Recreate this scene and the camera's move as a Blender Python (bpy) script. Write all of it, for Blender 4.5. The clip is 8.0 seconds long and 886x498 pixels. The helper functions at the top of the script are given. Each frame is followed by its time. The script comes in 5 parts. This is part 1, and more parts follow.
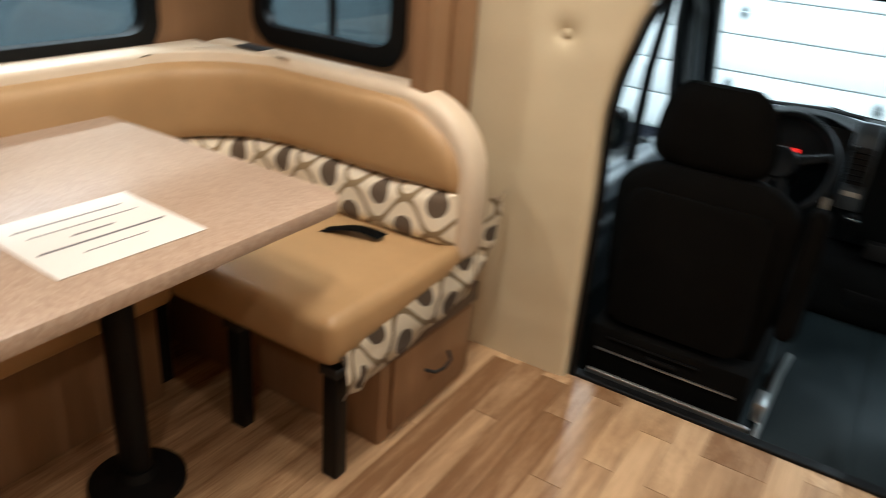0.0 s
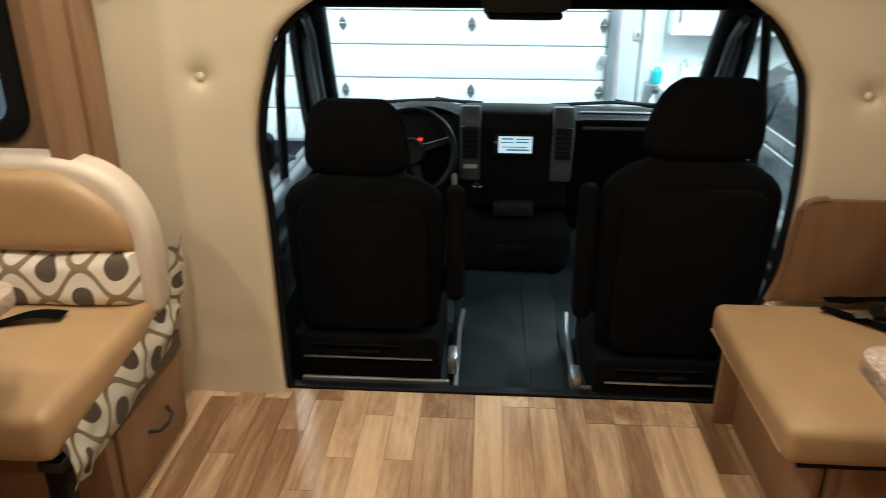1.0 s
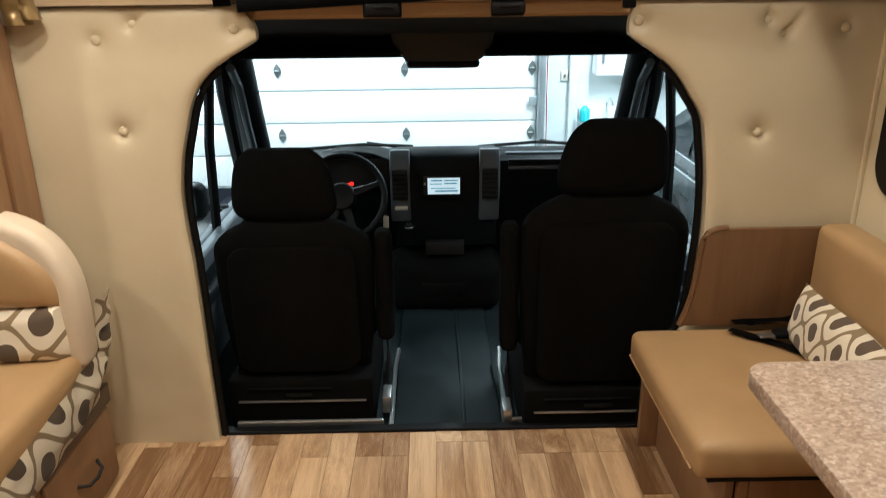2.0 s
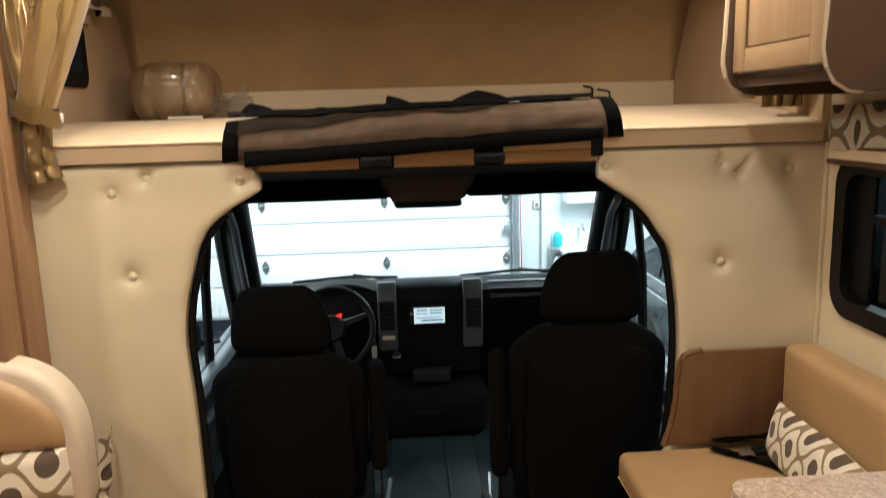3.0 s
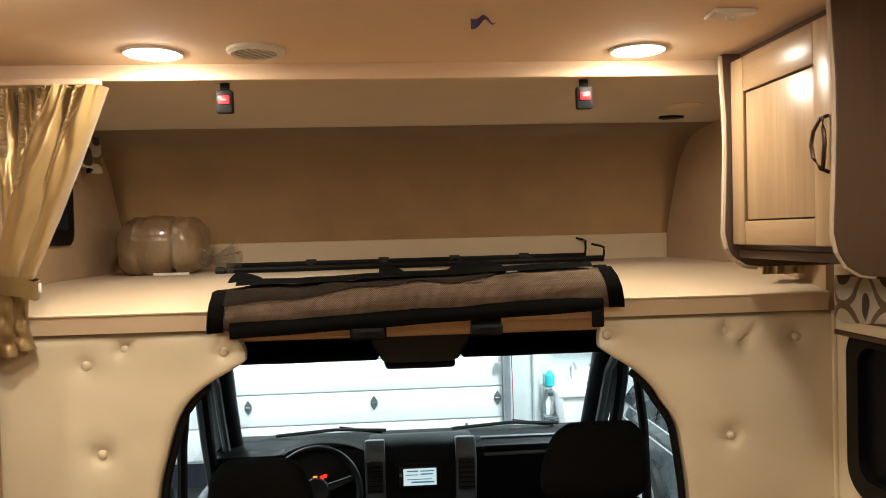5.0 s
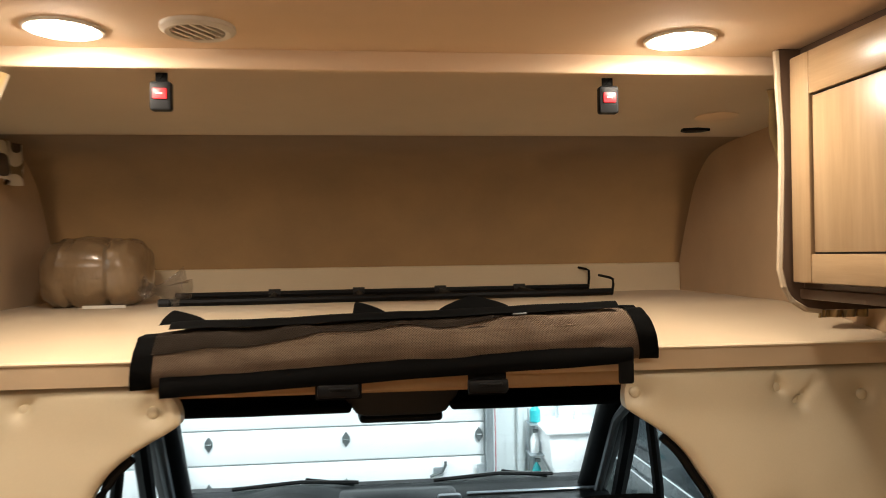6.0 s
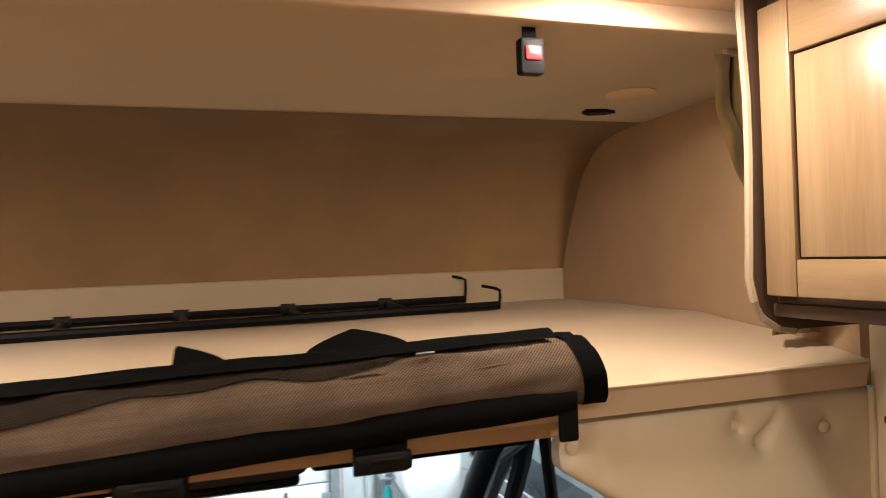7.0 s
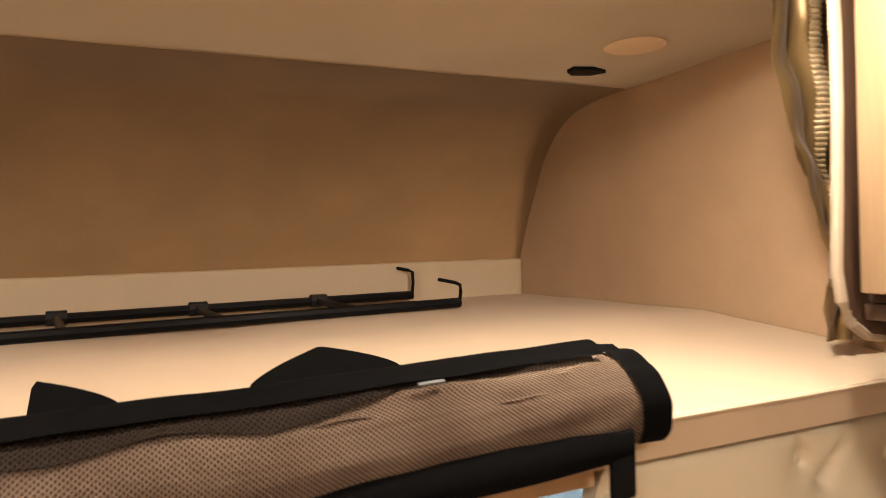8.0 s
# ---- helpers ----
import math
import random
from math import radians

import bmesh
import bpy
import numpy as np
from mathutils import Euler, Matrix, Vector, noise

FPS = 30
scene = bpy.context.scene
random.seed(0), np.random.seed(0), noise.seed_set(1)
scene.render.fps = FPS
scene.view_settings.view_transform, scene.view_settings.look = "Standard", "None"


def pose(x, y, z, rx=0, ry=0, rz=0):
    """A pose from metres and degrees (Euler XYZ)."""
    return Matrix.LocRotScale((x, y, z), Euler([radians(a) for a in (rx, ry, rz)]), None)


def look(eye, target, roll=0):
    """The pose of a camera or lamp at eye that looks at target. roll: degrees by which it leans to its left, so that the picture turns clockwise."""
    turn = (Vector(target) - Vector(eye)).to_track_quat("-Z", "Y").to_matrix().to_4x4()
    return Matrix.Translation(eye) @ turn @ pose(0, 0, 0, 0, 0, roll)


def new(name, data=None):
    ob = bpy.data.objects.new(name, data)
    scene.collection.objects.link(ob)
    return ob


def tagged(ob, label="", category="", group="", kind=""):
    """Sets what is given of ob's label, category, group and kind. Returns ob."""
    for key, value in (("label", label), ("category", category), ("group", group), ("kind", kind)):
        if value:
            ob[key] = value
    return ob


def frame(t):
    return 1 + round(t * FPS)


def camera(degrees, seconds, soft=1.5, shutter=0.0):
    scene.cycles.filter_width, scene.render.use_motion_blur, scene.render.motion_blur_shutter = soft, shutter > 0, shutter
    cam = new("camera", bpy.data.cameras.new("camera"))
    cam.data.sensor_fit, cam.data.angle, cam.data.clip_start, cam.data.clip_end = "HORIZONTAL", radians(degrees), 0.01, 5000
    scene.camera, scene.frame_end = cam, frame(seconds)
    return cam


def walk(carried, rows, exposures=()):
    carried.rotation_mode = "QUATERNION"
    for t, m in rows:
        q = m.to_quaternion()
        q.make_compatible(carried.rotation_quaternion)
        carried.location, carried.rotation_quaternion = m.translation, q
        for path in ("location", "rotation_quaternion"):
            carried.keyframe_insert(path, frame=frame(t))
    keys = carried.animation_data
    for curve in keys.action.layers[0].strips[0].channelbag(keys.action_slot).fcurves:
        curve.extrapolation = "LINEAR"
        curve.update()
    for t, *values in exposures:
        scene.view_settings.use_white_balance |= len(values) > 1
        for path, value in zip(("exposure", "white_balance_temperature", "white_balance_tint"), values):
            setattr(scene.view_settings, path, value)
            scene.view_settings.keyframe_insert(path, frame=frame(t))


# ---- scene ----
cam = camera(61.4, 8.0, soft=0.6, shutter=0.5)
PATH = [
    (0, (-0.06, -1.86, 1.31), (-0.99, -0.30, 0.455), 4.8),
    (0.5, (-0.047, -1.947, 1.369), (-0.501, -0.184, 0.541), -0.7),
    (1, (-0.066, -2.013, 1.375), (-0.175, -0.173, 0.597), 0.2),
    (1.2, (-0.057, -2.026, 1.38), (-0.104, -0.182, 0.607), 0.0),
    (2.5, (0.026, -2.136, 1.429), (0.07, -0.211, 0.888), -1.0),
    (3, (-0.042, -2.209, 1.47), (0.059, -0.245, 1.106), -1.7),
    (3.5, (-0.081, -2.256, 1.507), (0.078, -0.274, 1.288), -1.6),
    (4, (-0.103, -2.269, 1.545), (0.034, -0.276, 1.462), -1.6),
    (5.5, (-0.038, -1.914, 1.612), (0.122, 0.08, 1.591), -1.1),
    (6, (-0.059, -1.68, 1.622), (0.155, 0.308, 1.637), -0.8),
    (6.5, (-0.103, -1.416, 1.641), (0.344, 0.533, 1.596), -2.1),
    (7, (-0.062, -1.153, 1.641), (0.594, 0.736, 1.654), -1.9),
    (7.5, (-0.042, -0.942, 1.64), (0.782, 0.879, 1.594), -1.0),
    (8, (-0.046, -0.749, 1.633), (0.85, 1.039, 1.616), -1.6),
]
walk(cam, [(t, look(eye, target, roll)) for t, eye, target, roll in PATH],
     ((0, -0.05, 6000, 11), (1, -0.05, 6000, 8), (3.5, 0.02, 6300, 12), (5.5, -0.07, 6500, 12), (7, 0.0, 6500, 20), (7.5, 0.29, 6650, 22), (8, 0.58, 6450, 20)))

PUCK, TUBE = 5.8, 240.0

# ---- world and lights ----
wd = bpy.data.worlds.new("world")
wd.use_nodes = True
scene.world = wd
wd.node_tree.nodes["Background"].inputs[0].default_value = (0.6, 0.75, 1.0, 1)
wd.node_tree.nodes["Background"].inputs[1].default_value = 0.05

WARM = (1.0, 0.88, 0.71)
COOL = (0.81, 0.97, 1.0)


def lamp(name, kind, at, aim, power, colour, size, size_y=None):
    li = bpy.data.lights.new(name, kind)
    li.energy, li.color = power, colour
    if kind == "AREA":
        li.shape, li.size, li.size_y = "RECTANGLE", size, size_y or size
    else:
        li.shadow_soft_size = size
    ob = new(name, li)
    ob.matrix_world = look(at, aim)
    return ob


# (-0.78, -0.72) is an added lamp, out of view, to brighten the left partition
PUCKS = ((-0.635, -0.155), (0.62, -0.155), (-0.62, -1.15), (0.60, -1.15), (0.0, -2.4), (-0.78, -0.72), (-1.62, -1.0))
# ceiling pucks of the living area: the pair by the bunk, unseen ones further back and over the dinette
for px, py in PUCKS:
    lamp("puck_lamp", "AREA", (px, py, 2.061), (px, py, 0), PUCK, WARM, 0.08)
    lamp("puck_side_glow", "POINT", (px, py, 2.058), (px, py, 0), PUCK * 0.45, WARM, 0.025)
# tube lights on the garage ceiling
for gx in (-1.6, 1.6):
    lamp("tube_lamp", "AREA", (gx, 3.1, 2.42), (gx, 3.3, -0.7), TUBE, COOL, 0.3, 1.8)
lamp("tube_lamp", "AREA", (3.0, 1.0, 2.42), (3.0, 1.0, -0.7), TUBE * 0.4, COOL, 0.3, 1.6)
lamp("tube_lamp", "AREA", (-3.3, 0.0, 2.42), (-3.3, 0.0, -0.7), TUBE * 0.4, COOL, 0.3, 1.6)


# ---- materials ----
def node_mat(name):
    m = bpy.data.materials.new(name)
    m.use_nodes = True
    nt = m.node_tree
    return m, nt, nt.nodes["Principled BSDF"]


def link(nt, a, b):
    nt.links.new(a, b)


def N(nt, kind, **props):
    n = nt.nodes.new(kind)
    for k, v in props.items():
        n.inputs[k].default_value = v
    return n


def ramp(nt, fac, stops, constant=False):
    r = nt.nodes.new("ShaderNodeValToRGB")
    e = r.color_ramp.elements
    while len(e) < len(stops):
        e.new(0.5)
    for el, (p, c) in zip(e, stops):
        el.position, el.color = p, (*c, 1)
    if constant:
        r.color_ramp.interpolation = "CONSTANT"
    link(nt, fac, r.inputs[0])
    return r


def mathn(nt, op, a, b=None, c=None):
    n = nt.nodes.new("ShaderNodeMath")
    n.operation = op
    for i, v in enumerate((a, b, c)):
        if v is None:
            continue
        if isinstance(v, bpy.types.NodeSocket):
            link(nt, v, n.inputs[i])
        else:
            n.inputs[i].default_value = v
    return n.outputs[0]


def scaled(c, f):
    return tuple(min(1.0, v * f) for v in c)


def mat(name, colour, rough=0.6, metal=0.0, var=0.12, scale=4.0, grain=60.0, bump=0.1, depth=0.002, spec=0.5, stretch=(1, 1, 1), sheen=0.0, coat=0.0):
    """A plain surface with patches at one scale and grain at another."""
    m, nt, b = node_mat(name)
    co = nt.nodes.new("ShaderNodeTexCoord")
    mp = nt.nodes.new("ShaderNodeMapping")
    mp.inputs["Scale"].default_value = stretch
    link(nt, co.outputs["Object"], mp.inputs[0])
    n1 = N(nt, "ShaderNodeTexNoise", Scale=scale, Detail=4.0, Roughness=0.6)
    n2 = N(nt, "ShaderNodeTexNoise", Scale=grain, Detail=3.0, Roughness=0.6)
    link(nt, mp.outputs[0], n1.inputs[0]), link(nt, mp.outputs[0], n2.inputs[0])
    mixed = mathn(nt, "ADD", mathn(nt, "MULTIPLY", n1.outputs[0], 0.65), mathn(nt, "MULTIPLY", n2.outputs[0], 0.35))
    r = ramp(nt, mixed, ((0.3, scaled(colour, 1 - var)), (0.7, scaled(colour, 1 + var))))
    link(nt, r.outputs[0], b.inputs["Base Color"])
    b.inputs["Metallic"].default_value = metal
    b.inputs["Specular IOR Level"].default_value = spec
    b.inputs["Sheen Weight"].default_value = sheen
    b.inputs["Coat Weight"].default_value = coat
    rr = mathn(nt, "ADD", mathn(nt, "MULTIPLY", n1.outputs[0], 0.2), rough - 0.1)
    link(nt, rr, b.inputs["Roughness"])
    if bump:
        bp = N(nt, "ShaderNodeBump", Strength=bump, Distance=depth)
        link(nt, n2.outputs[0], bp.inputs["Height"])
        link(nt, bp.outputs[0], b.inputs["Normal"])
    return m


def wood(name, light, dark, axis="z", rough=0.42, pieces=False, scale=1.0, strips=0.0, spread=(0.24, 0.80), tone=0.52):
    """Grain that runs along one axis; pieces: each piece has its own shade; strips: width of glued staves."""
    m, nt, b = node_mat(name)
    co = nt.nodes.new("ShaderNodeTexCoord")
    mp = nt.nodes.new("ShaderNodeMapping")
    s = {"x": (0.06, 1, 1), "y": (1, 0.06, 1), "z": (1, 1, 0.06)}[axis]
    mp.inputs["Scale"].default_value = s
    link(nt, co.outputs["Object"], mp.inputs[0])
    src = mp.outputs[0]
    info = nt.nodes.new("ShaderNodeObjectInfo")
    if pieces:
        add = nt.nodes.new("ShaderNodeVectorMath")
        add.operation = "ADD"
        cx = N(nt, "ShaderNodeCombineXYZ")
        link(nt, mathn(nt, "MULTIPLY", info.outputs["Random"], 37.0), cx.inputs[0])
        link(nt, mathn(nt, "MULTIPLY", info.outputs["Random"], 19.0), cx.inputs[1])
        link(nt, src, add.inputs[0]), link(nt, cx.outputs[0], add.inputs[1])
        src = add.outputs[0]
    n1 = N(nt, "ShaderNodeTexNoise", Scale=14.0 * scale, Detail=5.0, Roughness=0.65, Distortion=0.6)
    n2 = N(nt, "ShaderNodeTexNoise", Scale=110.0 * scale, Detail=3.0, Roughness=0.7)
    link(nt, src, n1.inputs[0]), link(nt, src, n2.inputs[0])
    v = mathn(nt, "ADD", mathn(nt, "MULTIPLY", n1.outputs[0], 0.75), mathn(nt, "MULTIPLY", n2.outputs[0], 0.3))
    if pieces:
        v = mathn(nt, "ADD", v, mathn(nt, "MULTIPLY", mathn(nt, "SUBTRACT", info.outputs["Random"], 0.5), tone))
    if strips:
        sep = nt.nodes.new("ShaderNodeSeparateXYZ")
        link(nt, co.outputs["Object"], sep.inputs[0])
        cell = mathn(nt, "FLOOR", mathn(nt, "DIVIDE", mathn(nt, "ADD", sep.outputs[1], sep.outputs[0]), strips))
        wn = nt.nodes.new("ShaderNodeTexWhiteNoise")
        wn.noise_dimensions = "1D"
        link(nt, cell, wn.inputs["W"])
        v = mathn(nt, "ADD", v, mathn(nt, "MULTIPLY", mathn(nt, "SUBTRACT", wn.outputs[0], 0.5), 0.22))
    mid = tuple((a + c) / 2 for a, c in zip(light, dark))
    r = ramp(nt, v, ((spread[0], dark), (0.52, mid), (spread[1], light)))
    link(nt, r.outputs[0], b.inputs["Base Color"])
    b.inputs["Roughness"].default_value = rough
    bp = N(nt, "ShaderNodeBump", Strength=0.12, Distance=0.001)
    link(nt, n2.outputs[0], bp.inputs["Height"])
    link(nt, bp.outputs[0], b.inputs["Normal"])
    return m


def ogee(name, pu=0.180, pv=0.160):
    """Woven upholstery with ovals in pale bands, laid by the surface's own u and v in metres."""
    m, nt, b = node_mat(name)
    uv = nt.nodes.new("ShaderNodeUVMap")
    sep = nt.nodes.new("ShaderNodeSeparateXYZ")
    link(nt, uv.outputs[0], sep.inputs[0])
    wob = N(nt, "ShaderNodeTexNoise", Scale=9.0, Detail=1.0)
    link(nt, uv.outputs[0], wob.inputs[0])
    w = mathn(nt, "MULTIPLY", mathn(nt, "SUBTRACT", wob.outputs[0], 0.5), 0.25)

    # two families of waves that touch in turn make the lattice of pointed ovals
    su = mathn(nt, "ADD", mathn(nt, "DIVIDE", sep.outputs[0], pu), mathn(nt, "MULTIPLY", w, 0.4))
    sv = mathn(nt, "ADD", mathn(nt, "DIVIDE", sep.outputs[1], pv), mathn(nt, "MULTIPLY", w, 0.3))
    wave = mathn(nt, "MULTIPLY", mathn(nt, "SINE", mathn(nt, "MULTIPLY", su, 2 * math.pi)), 0.25)

    def off_line(v):
        return mathn(nt, "ABSOLUTE", mathn(nt, "SUBTRACT", mathn(nt, "FRACT", mathn(nt, "ADD", v, 10.5)), 0.5))

    d1 = off_line(mathn(nt, "SUBTRACT", sv, wave))
    d2 = off_line(mathn(nt, "SUBTRACT", mathn(nt, "ADD", sv, wave), 0.5))
    lattice = mathn(nt, "MINIMUM", d1, d2)

    def oval(cu, cv):
        du = mathn(nt, "SUBTRACT", mathn(nt, "FRACT", mathn(nt, "ADD", su, 10.5 - cu)), 0.5)
        dv = mathn(nt, "SUBTRACT", mathn(nt, "FRACT", mathn(nt, "ADD", sv, 10.5 - cv)), 0.5)
        dv = mathn(nt, "MULTIPLY", dv, 0.80)
        return mathn(nt, "SQRT", mathn(nt, "ADD", mathn(nt, "MULTIPLY", du, du), mathn(nt, "MULTIPLY", dv, dv)))

    eye = mathn(nt, "MINIMUM", oval(-0.25, 0.25), oval(0.25, 0.75))
    ground = ramp(nt, lattice, ((0.0, (0.27, 0.195, 0.105)), (0.062, (0.78, 0.70, 0.55))), True)
    spot = ramp(nt, eye, ((0.0, (0.105, 0.072, 0.045)), (0.165, (1, 1, 1))), True)
    pick = nt.nodes.new("ShaderNodeMix")
    pick.data_type = "RGBA"
    link(nt, mathn(nt, "LESS_THAN", eye, 0.165), pick.inputs[0])
    link(nt, ground.outputs[0], pick.inputs[6]), link(nt, spot.outputs[0], pick.inputs[7])
    link(nt, pick.outputs[2], b.inputs["Base Color"])
    b.inputs["Roughness"].default_value = 0.85
    b.inputs["Sheen Weight"].default_value = 0.2
    n2 = N(nt, "ShaderNodeTexNoise", Scale=700.0, Detail=2.0)
    link(nt, uv.outputs[0], n2.inputs[0])
    bp = N(nt, "ShaderNodeBump", Strength=0.3, Distance=0.001)
    link(nt, n2.outputs[0], bp.inputs["Height"])
    link(nt, bp.outputs[0], b.inputs["Normal"])
    return m


def stone(name, k=1.0):
    m, nt, b = node_mat(name)
    co = nt.nodes.new("ShaderNodeTexCoord")
    v = N(nt, "ShaderNodeTexVoronoi", Scale=150.0)
    n1 = N(nt, "ShaderNodeTexNoise", Scale=34.0, Detail=7.0, Roughness=0.75, Distortion=0.8)
    link(nt, co.outputs["Object"], v.inputs["Vector"]), link(nt, co.outputs["Object"], n1.inputs[0])
    sp = nt.nodes.new("ShaderNodeSeparateColor")
    link(nt, v.outputs["Color"], sp.inputs[0])
    f = mathn(nt, "ADD", mathn(nt, "MULTIPLY", sp.outputs[0], 0.35 * k), mathn(nt, "ADD", mathn(nt, "MULTIPLY", n1.outputs[0], 0.65 * k), 0.5 * (1 - k)))
    r = ramp(nt, f, ((0.25, (0.28, 0.19, 0.135)), (0.42, (0.41, 0.295, 0.215)), (0.6, (0.50, 0.385, 0.295)), (0.75, (0.66, 0.56, 0.47))))
    link(nt, r.outputs[0], b.inputs["Base Color"])
    b.inputs["Roughness"].default_value = 0.32
    return m


def net(name, tone=1.0):
    """Loosely woven mesh cloth: fine threads crossing, with real gaps."""
    m, nt, b = node_mat(name)
    uv = nt.nodes.new("ShaderNodeUVMap")
    sep = nt.nodes.new("ShaderNodeSeparateXYZ")
    link(nt, uv.outputs[0], sep.inputs[0])
    su = mathn(nt, "SINE", mathn(nt, "MULTIPLY", mathn(nt, "ADD", sep.outputs[0], sep.outputs[1]), 1000.0))
    sv = mathn(nt, "SINE", mathn(nt, "MULTIPLY", mathn(nt, "SUBTRACT", sep.outputs[0], sep.outputs[1]), 1000.0))
    th = mathn(nt, "MAXIMUM", su, sv)
    n1 = N(nt, "ShaderNodeTexNoise", Scale=9.0, Detail=4.0)
    link(nt, uv.outputs[0], n1.inputs[0])
    mp = nt.nodes.new("ShaderNodeMapping")
    mp.inputs["Scale"].default_value = (2.2, 70.0, 1)
    link(nt, uv.outputs[0], mp.inputs[0])
    n3 = N(nt, "ShaderNodeTexNoise", Scale=1.6, Detail=3.0, Roughness=0.6)
    link(nt, mp.outputs[0], n3.inputs[0])
    f = mathn(nt, "ADD", mathn(nt, "MULTIPLY", th, 0.30), mathn(nt, "ADD", mathn(nt, "MULTIPLY", n1.outputs[0], 0.55), mathn(nt, "MULTIPLY", n3.outputs[0], 0.30)))
    r = ramp(nt, f, ((0.18, scaled((0.085, 0.054, 0.036), tone)), (0.55, scaled((0.20, 0.138, 0.095), tone)), (0.90, scaled((0.40, 0.31, 0.22), tone))))
    link(nt, r.outputs[0], b.inputs["Base Color"])
    b.inputs["Roughness"].default_value = 0.7
    b.inputs["Specular IOR Level"].default_value = 0.12
    bp = N(nt, "ShaderNodeBump", Strength=0.5, Distance=0.002)
    link(nt, th, bp.inputs["Height"])
    link(nt, bp.outputs[0], b.inputs["Normal"])
    return m


def glass(name, tint=(1, 1, 1), rough=0.0, base=0.04, crinkle=False):
    m, nt, b = node_mat(name)
    nt.nodes.remove(b)
    tr = N(nt, "ShaderNodeBsdfTransparent", Color=(*tint, 1))
    gl = N(nt, "ShaderNodeBsdfGlossy", Roughness=rough)
    lw = N(nt, "ShaderNodeLayerWeight", Blend=0.5)
    mx = nt.nodes.new("ShaderNodeMixShader")
    link(nt, mathn(nt, "ADD", mathn(nt, "MULTIPLY", mathn(nt, "POWER", lw.outputs["Facing"], 5.0), 0.6), base), mx.inputs[0])
    if crinkle:
        co = nt.nodes.new("ShaderNodeTexCoord")
        n1 = N(nt, "ShaderNodeTexNoise", Scale=26.0, Detail=6.0, Roughness=0.7, Distortion=1.5)
        link(nt, co.outputs["Object"], n1.inputs[0])
        bp = N(nt, "ShaderNodeBump", Strength=1.0, Distance=0.06)
        link(nt, n1.outputs[0], bp.inputs["Height"])
        link(nt, bp.outputs[0], gl.inputs["Normal"])
    link(nt, tr.outputs[0], mx.inputs[1]), link(nt, gl.outputs[0], mx.inputs[2])
    link(nt, mx.outputs[0], nt.nodes["Material Output"].inputs[0])
    return m


def glow(name, colour, strength):
    m, nt, b = node_mat(name)
    b.inputs["Base Color"].default_value = (*scaled(colour, 0.5), 1)
    b.inputs["Emission Color"].default_value = (*colour, 1)
    b.inputs["Emission Strength"].default_value = strength
    return m


CREAM = mat("cream_vinyl", (0.66, 0.572, 0.395), 0.42, var=0.05, scale=3, grain=260, bump=0.12, depth=0.0008)
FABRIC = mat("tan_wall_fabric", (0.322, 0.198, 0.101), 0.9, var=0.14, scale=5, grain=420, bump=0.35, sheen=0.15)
CEIL = mat("ceiling_fabric", (0.71, 0.538, 0.370), 0.85, var=0.05, scale=4, grain=420, bump=0.25)
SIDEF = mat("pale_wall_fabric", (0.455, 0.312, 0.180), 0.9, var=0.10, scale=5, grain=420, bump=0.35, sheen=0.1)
MATT = mat("mattress_fabric", (0.58, 0.45, 0.29), 0.85, var=0.05, scale=6, grain=500, bump=0.25, sheen=0.1)
EDGE = mat("pale_edge_band", (0.42, 0.335, 0.23), 0.5, var=0.08)
PIPING = mat("mattress_piping", (0.66, 0.54, 0.37), 0.7, var=0.05)
BAND = mat("bunk_rear_board", (0.68, 0.56, 0.38), 0.8, var=0.05, grain=300)
LEATHER = mat("tan_leatherette", (0.42, 0.265, 0.125), 0.45, var=0.10, scale=7, grain=330, bump=0.2, depth=0.001)
WELT = mat("cream_leatherette", (0.68, 0.57, 0.43), 0.45, var=0.06, scale=6, grain=300, bump=0.12, depth=0.001)
GOLD = mat("gold_satin", (0.33, 0.218, 0.080), 0.33, coat=0.2, metal=0.50, var=0.06, scale=3, grain=300, bump=0.08, sheen=0.3, spec=0.6)
GOLDSEQ = mat("gold_braid", (0.66, 0.53, 0.31), 0.3, metal=0.25, var=0.3, scale=60, grain=300, bump=0.7)
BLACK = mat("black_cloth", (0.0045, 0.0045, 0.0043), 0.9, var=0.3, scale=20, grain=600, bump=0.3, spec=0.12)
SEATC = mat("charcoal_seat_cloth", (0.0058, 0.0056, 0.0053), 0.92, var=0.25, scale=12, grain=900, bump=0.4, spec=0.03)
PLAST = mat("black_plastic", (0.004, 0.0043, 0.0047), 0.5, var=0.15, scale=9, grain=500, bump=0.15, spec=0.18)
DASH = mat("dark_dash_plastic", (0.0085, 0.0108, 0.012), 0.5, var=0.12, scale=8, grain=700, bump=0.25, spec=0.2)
SILVER = mat("satin_silver_plastic", (0.135, 0.155, 0.17), 0.4, metal=0.3, var=0.06)
RUBBER = mat("black_rubber", (0.01, 0.01, 0.01), 0.65, var=0.2)
STEEL = mat("worn_steel", (0.45, 0.45, 0.44), 0.35, metal=0.9, var=0.15)
MATGREY = mat("grey_cab_mat", (0.012, 0.019, 0.021), 0.65, var=0.2, scale=6, grain=500, bump=0.4, spec=0.2)
DOORGREY = mat("grey_door_trim", (0.11, 0.125, 0.135), 0.6, var=0.08, grain=500, bump=0.2)
HEADL = mat("dark_headliner", (0.03, 0.031, 0.03), 0.9, var=0.06, grain=600)
BOARD = mat("tan_board", (0.52, 0.35, 0.19), 0.6, var=0.08)
OAK = wood("maple_door", (0.435, 0.305, 0.178), (0.225, 0.138, 0.066), "z", 0.34, strips=0.062)
OAKH = wood("maple_rail", (0.425, 0.296, 0.170), (0.225, 0.136, 0.064), "y", 0.34)
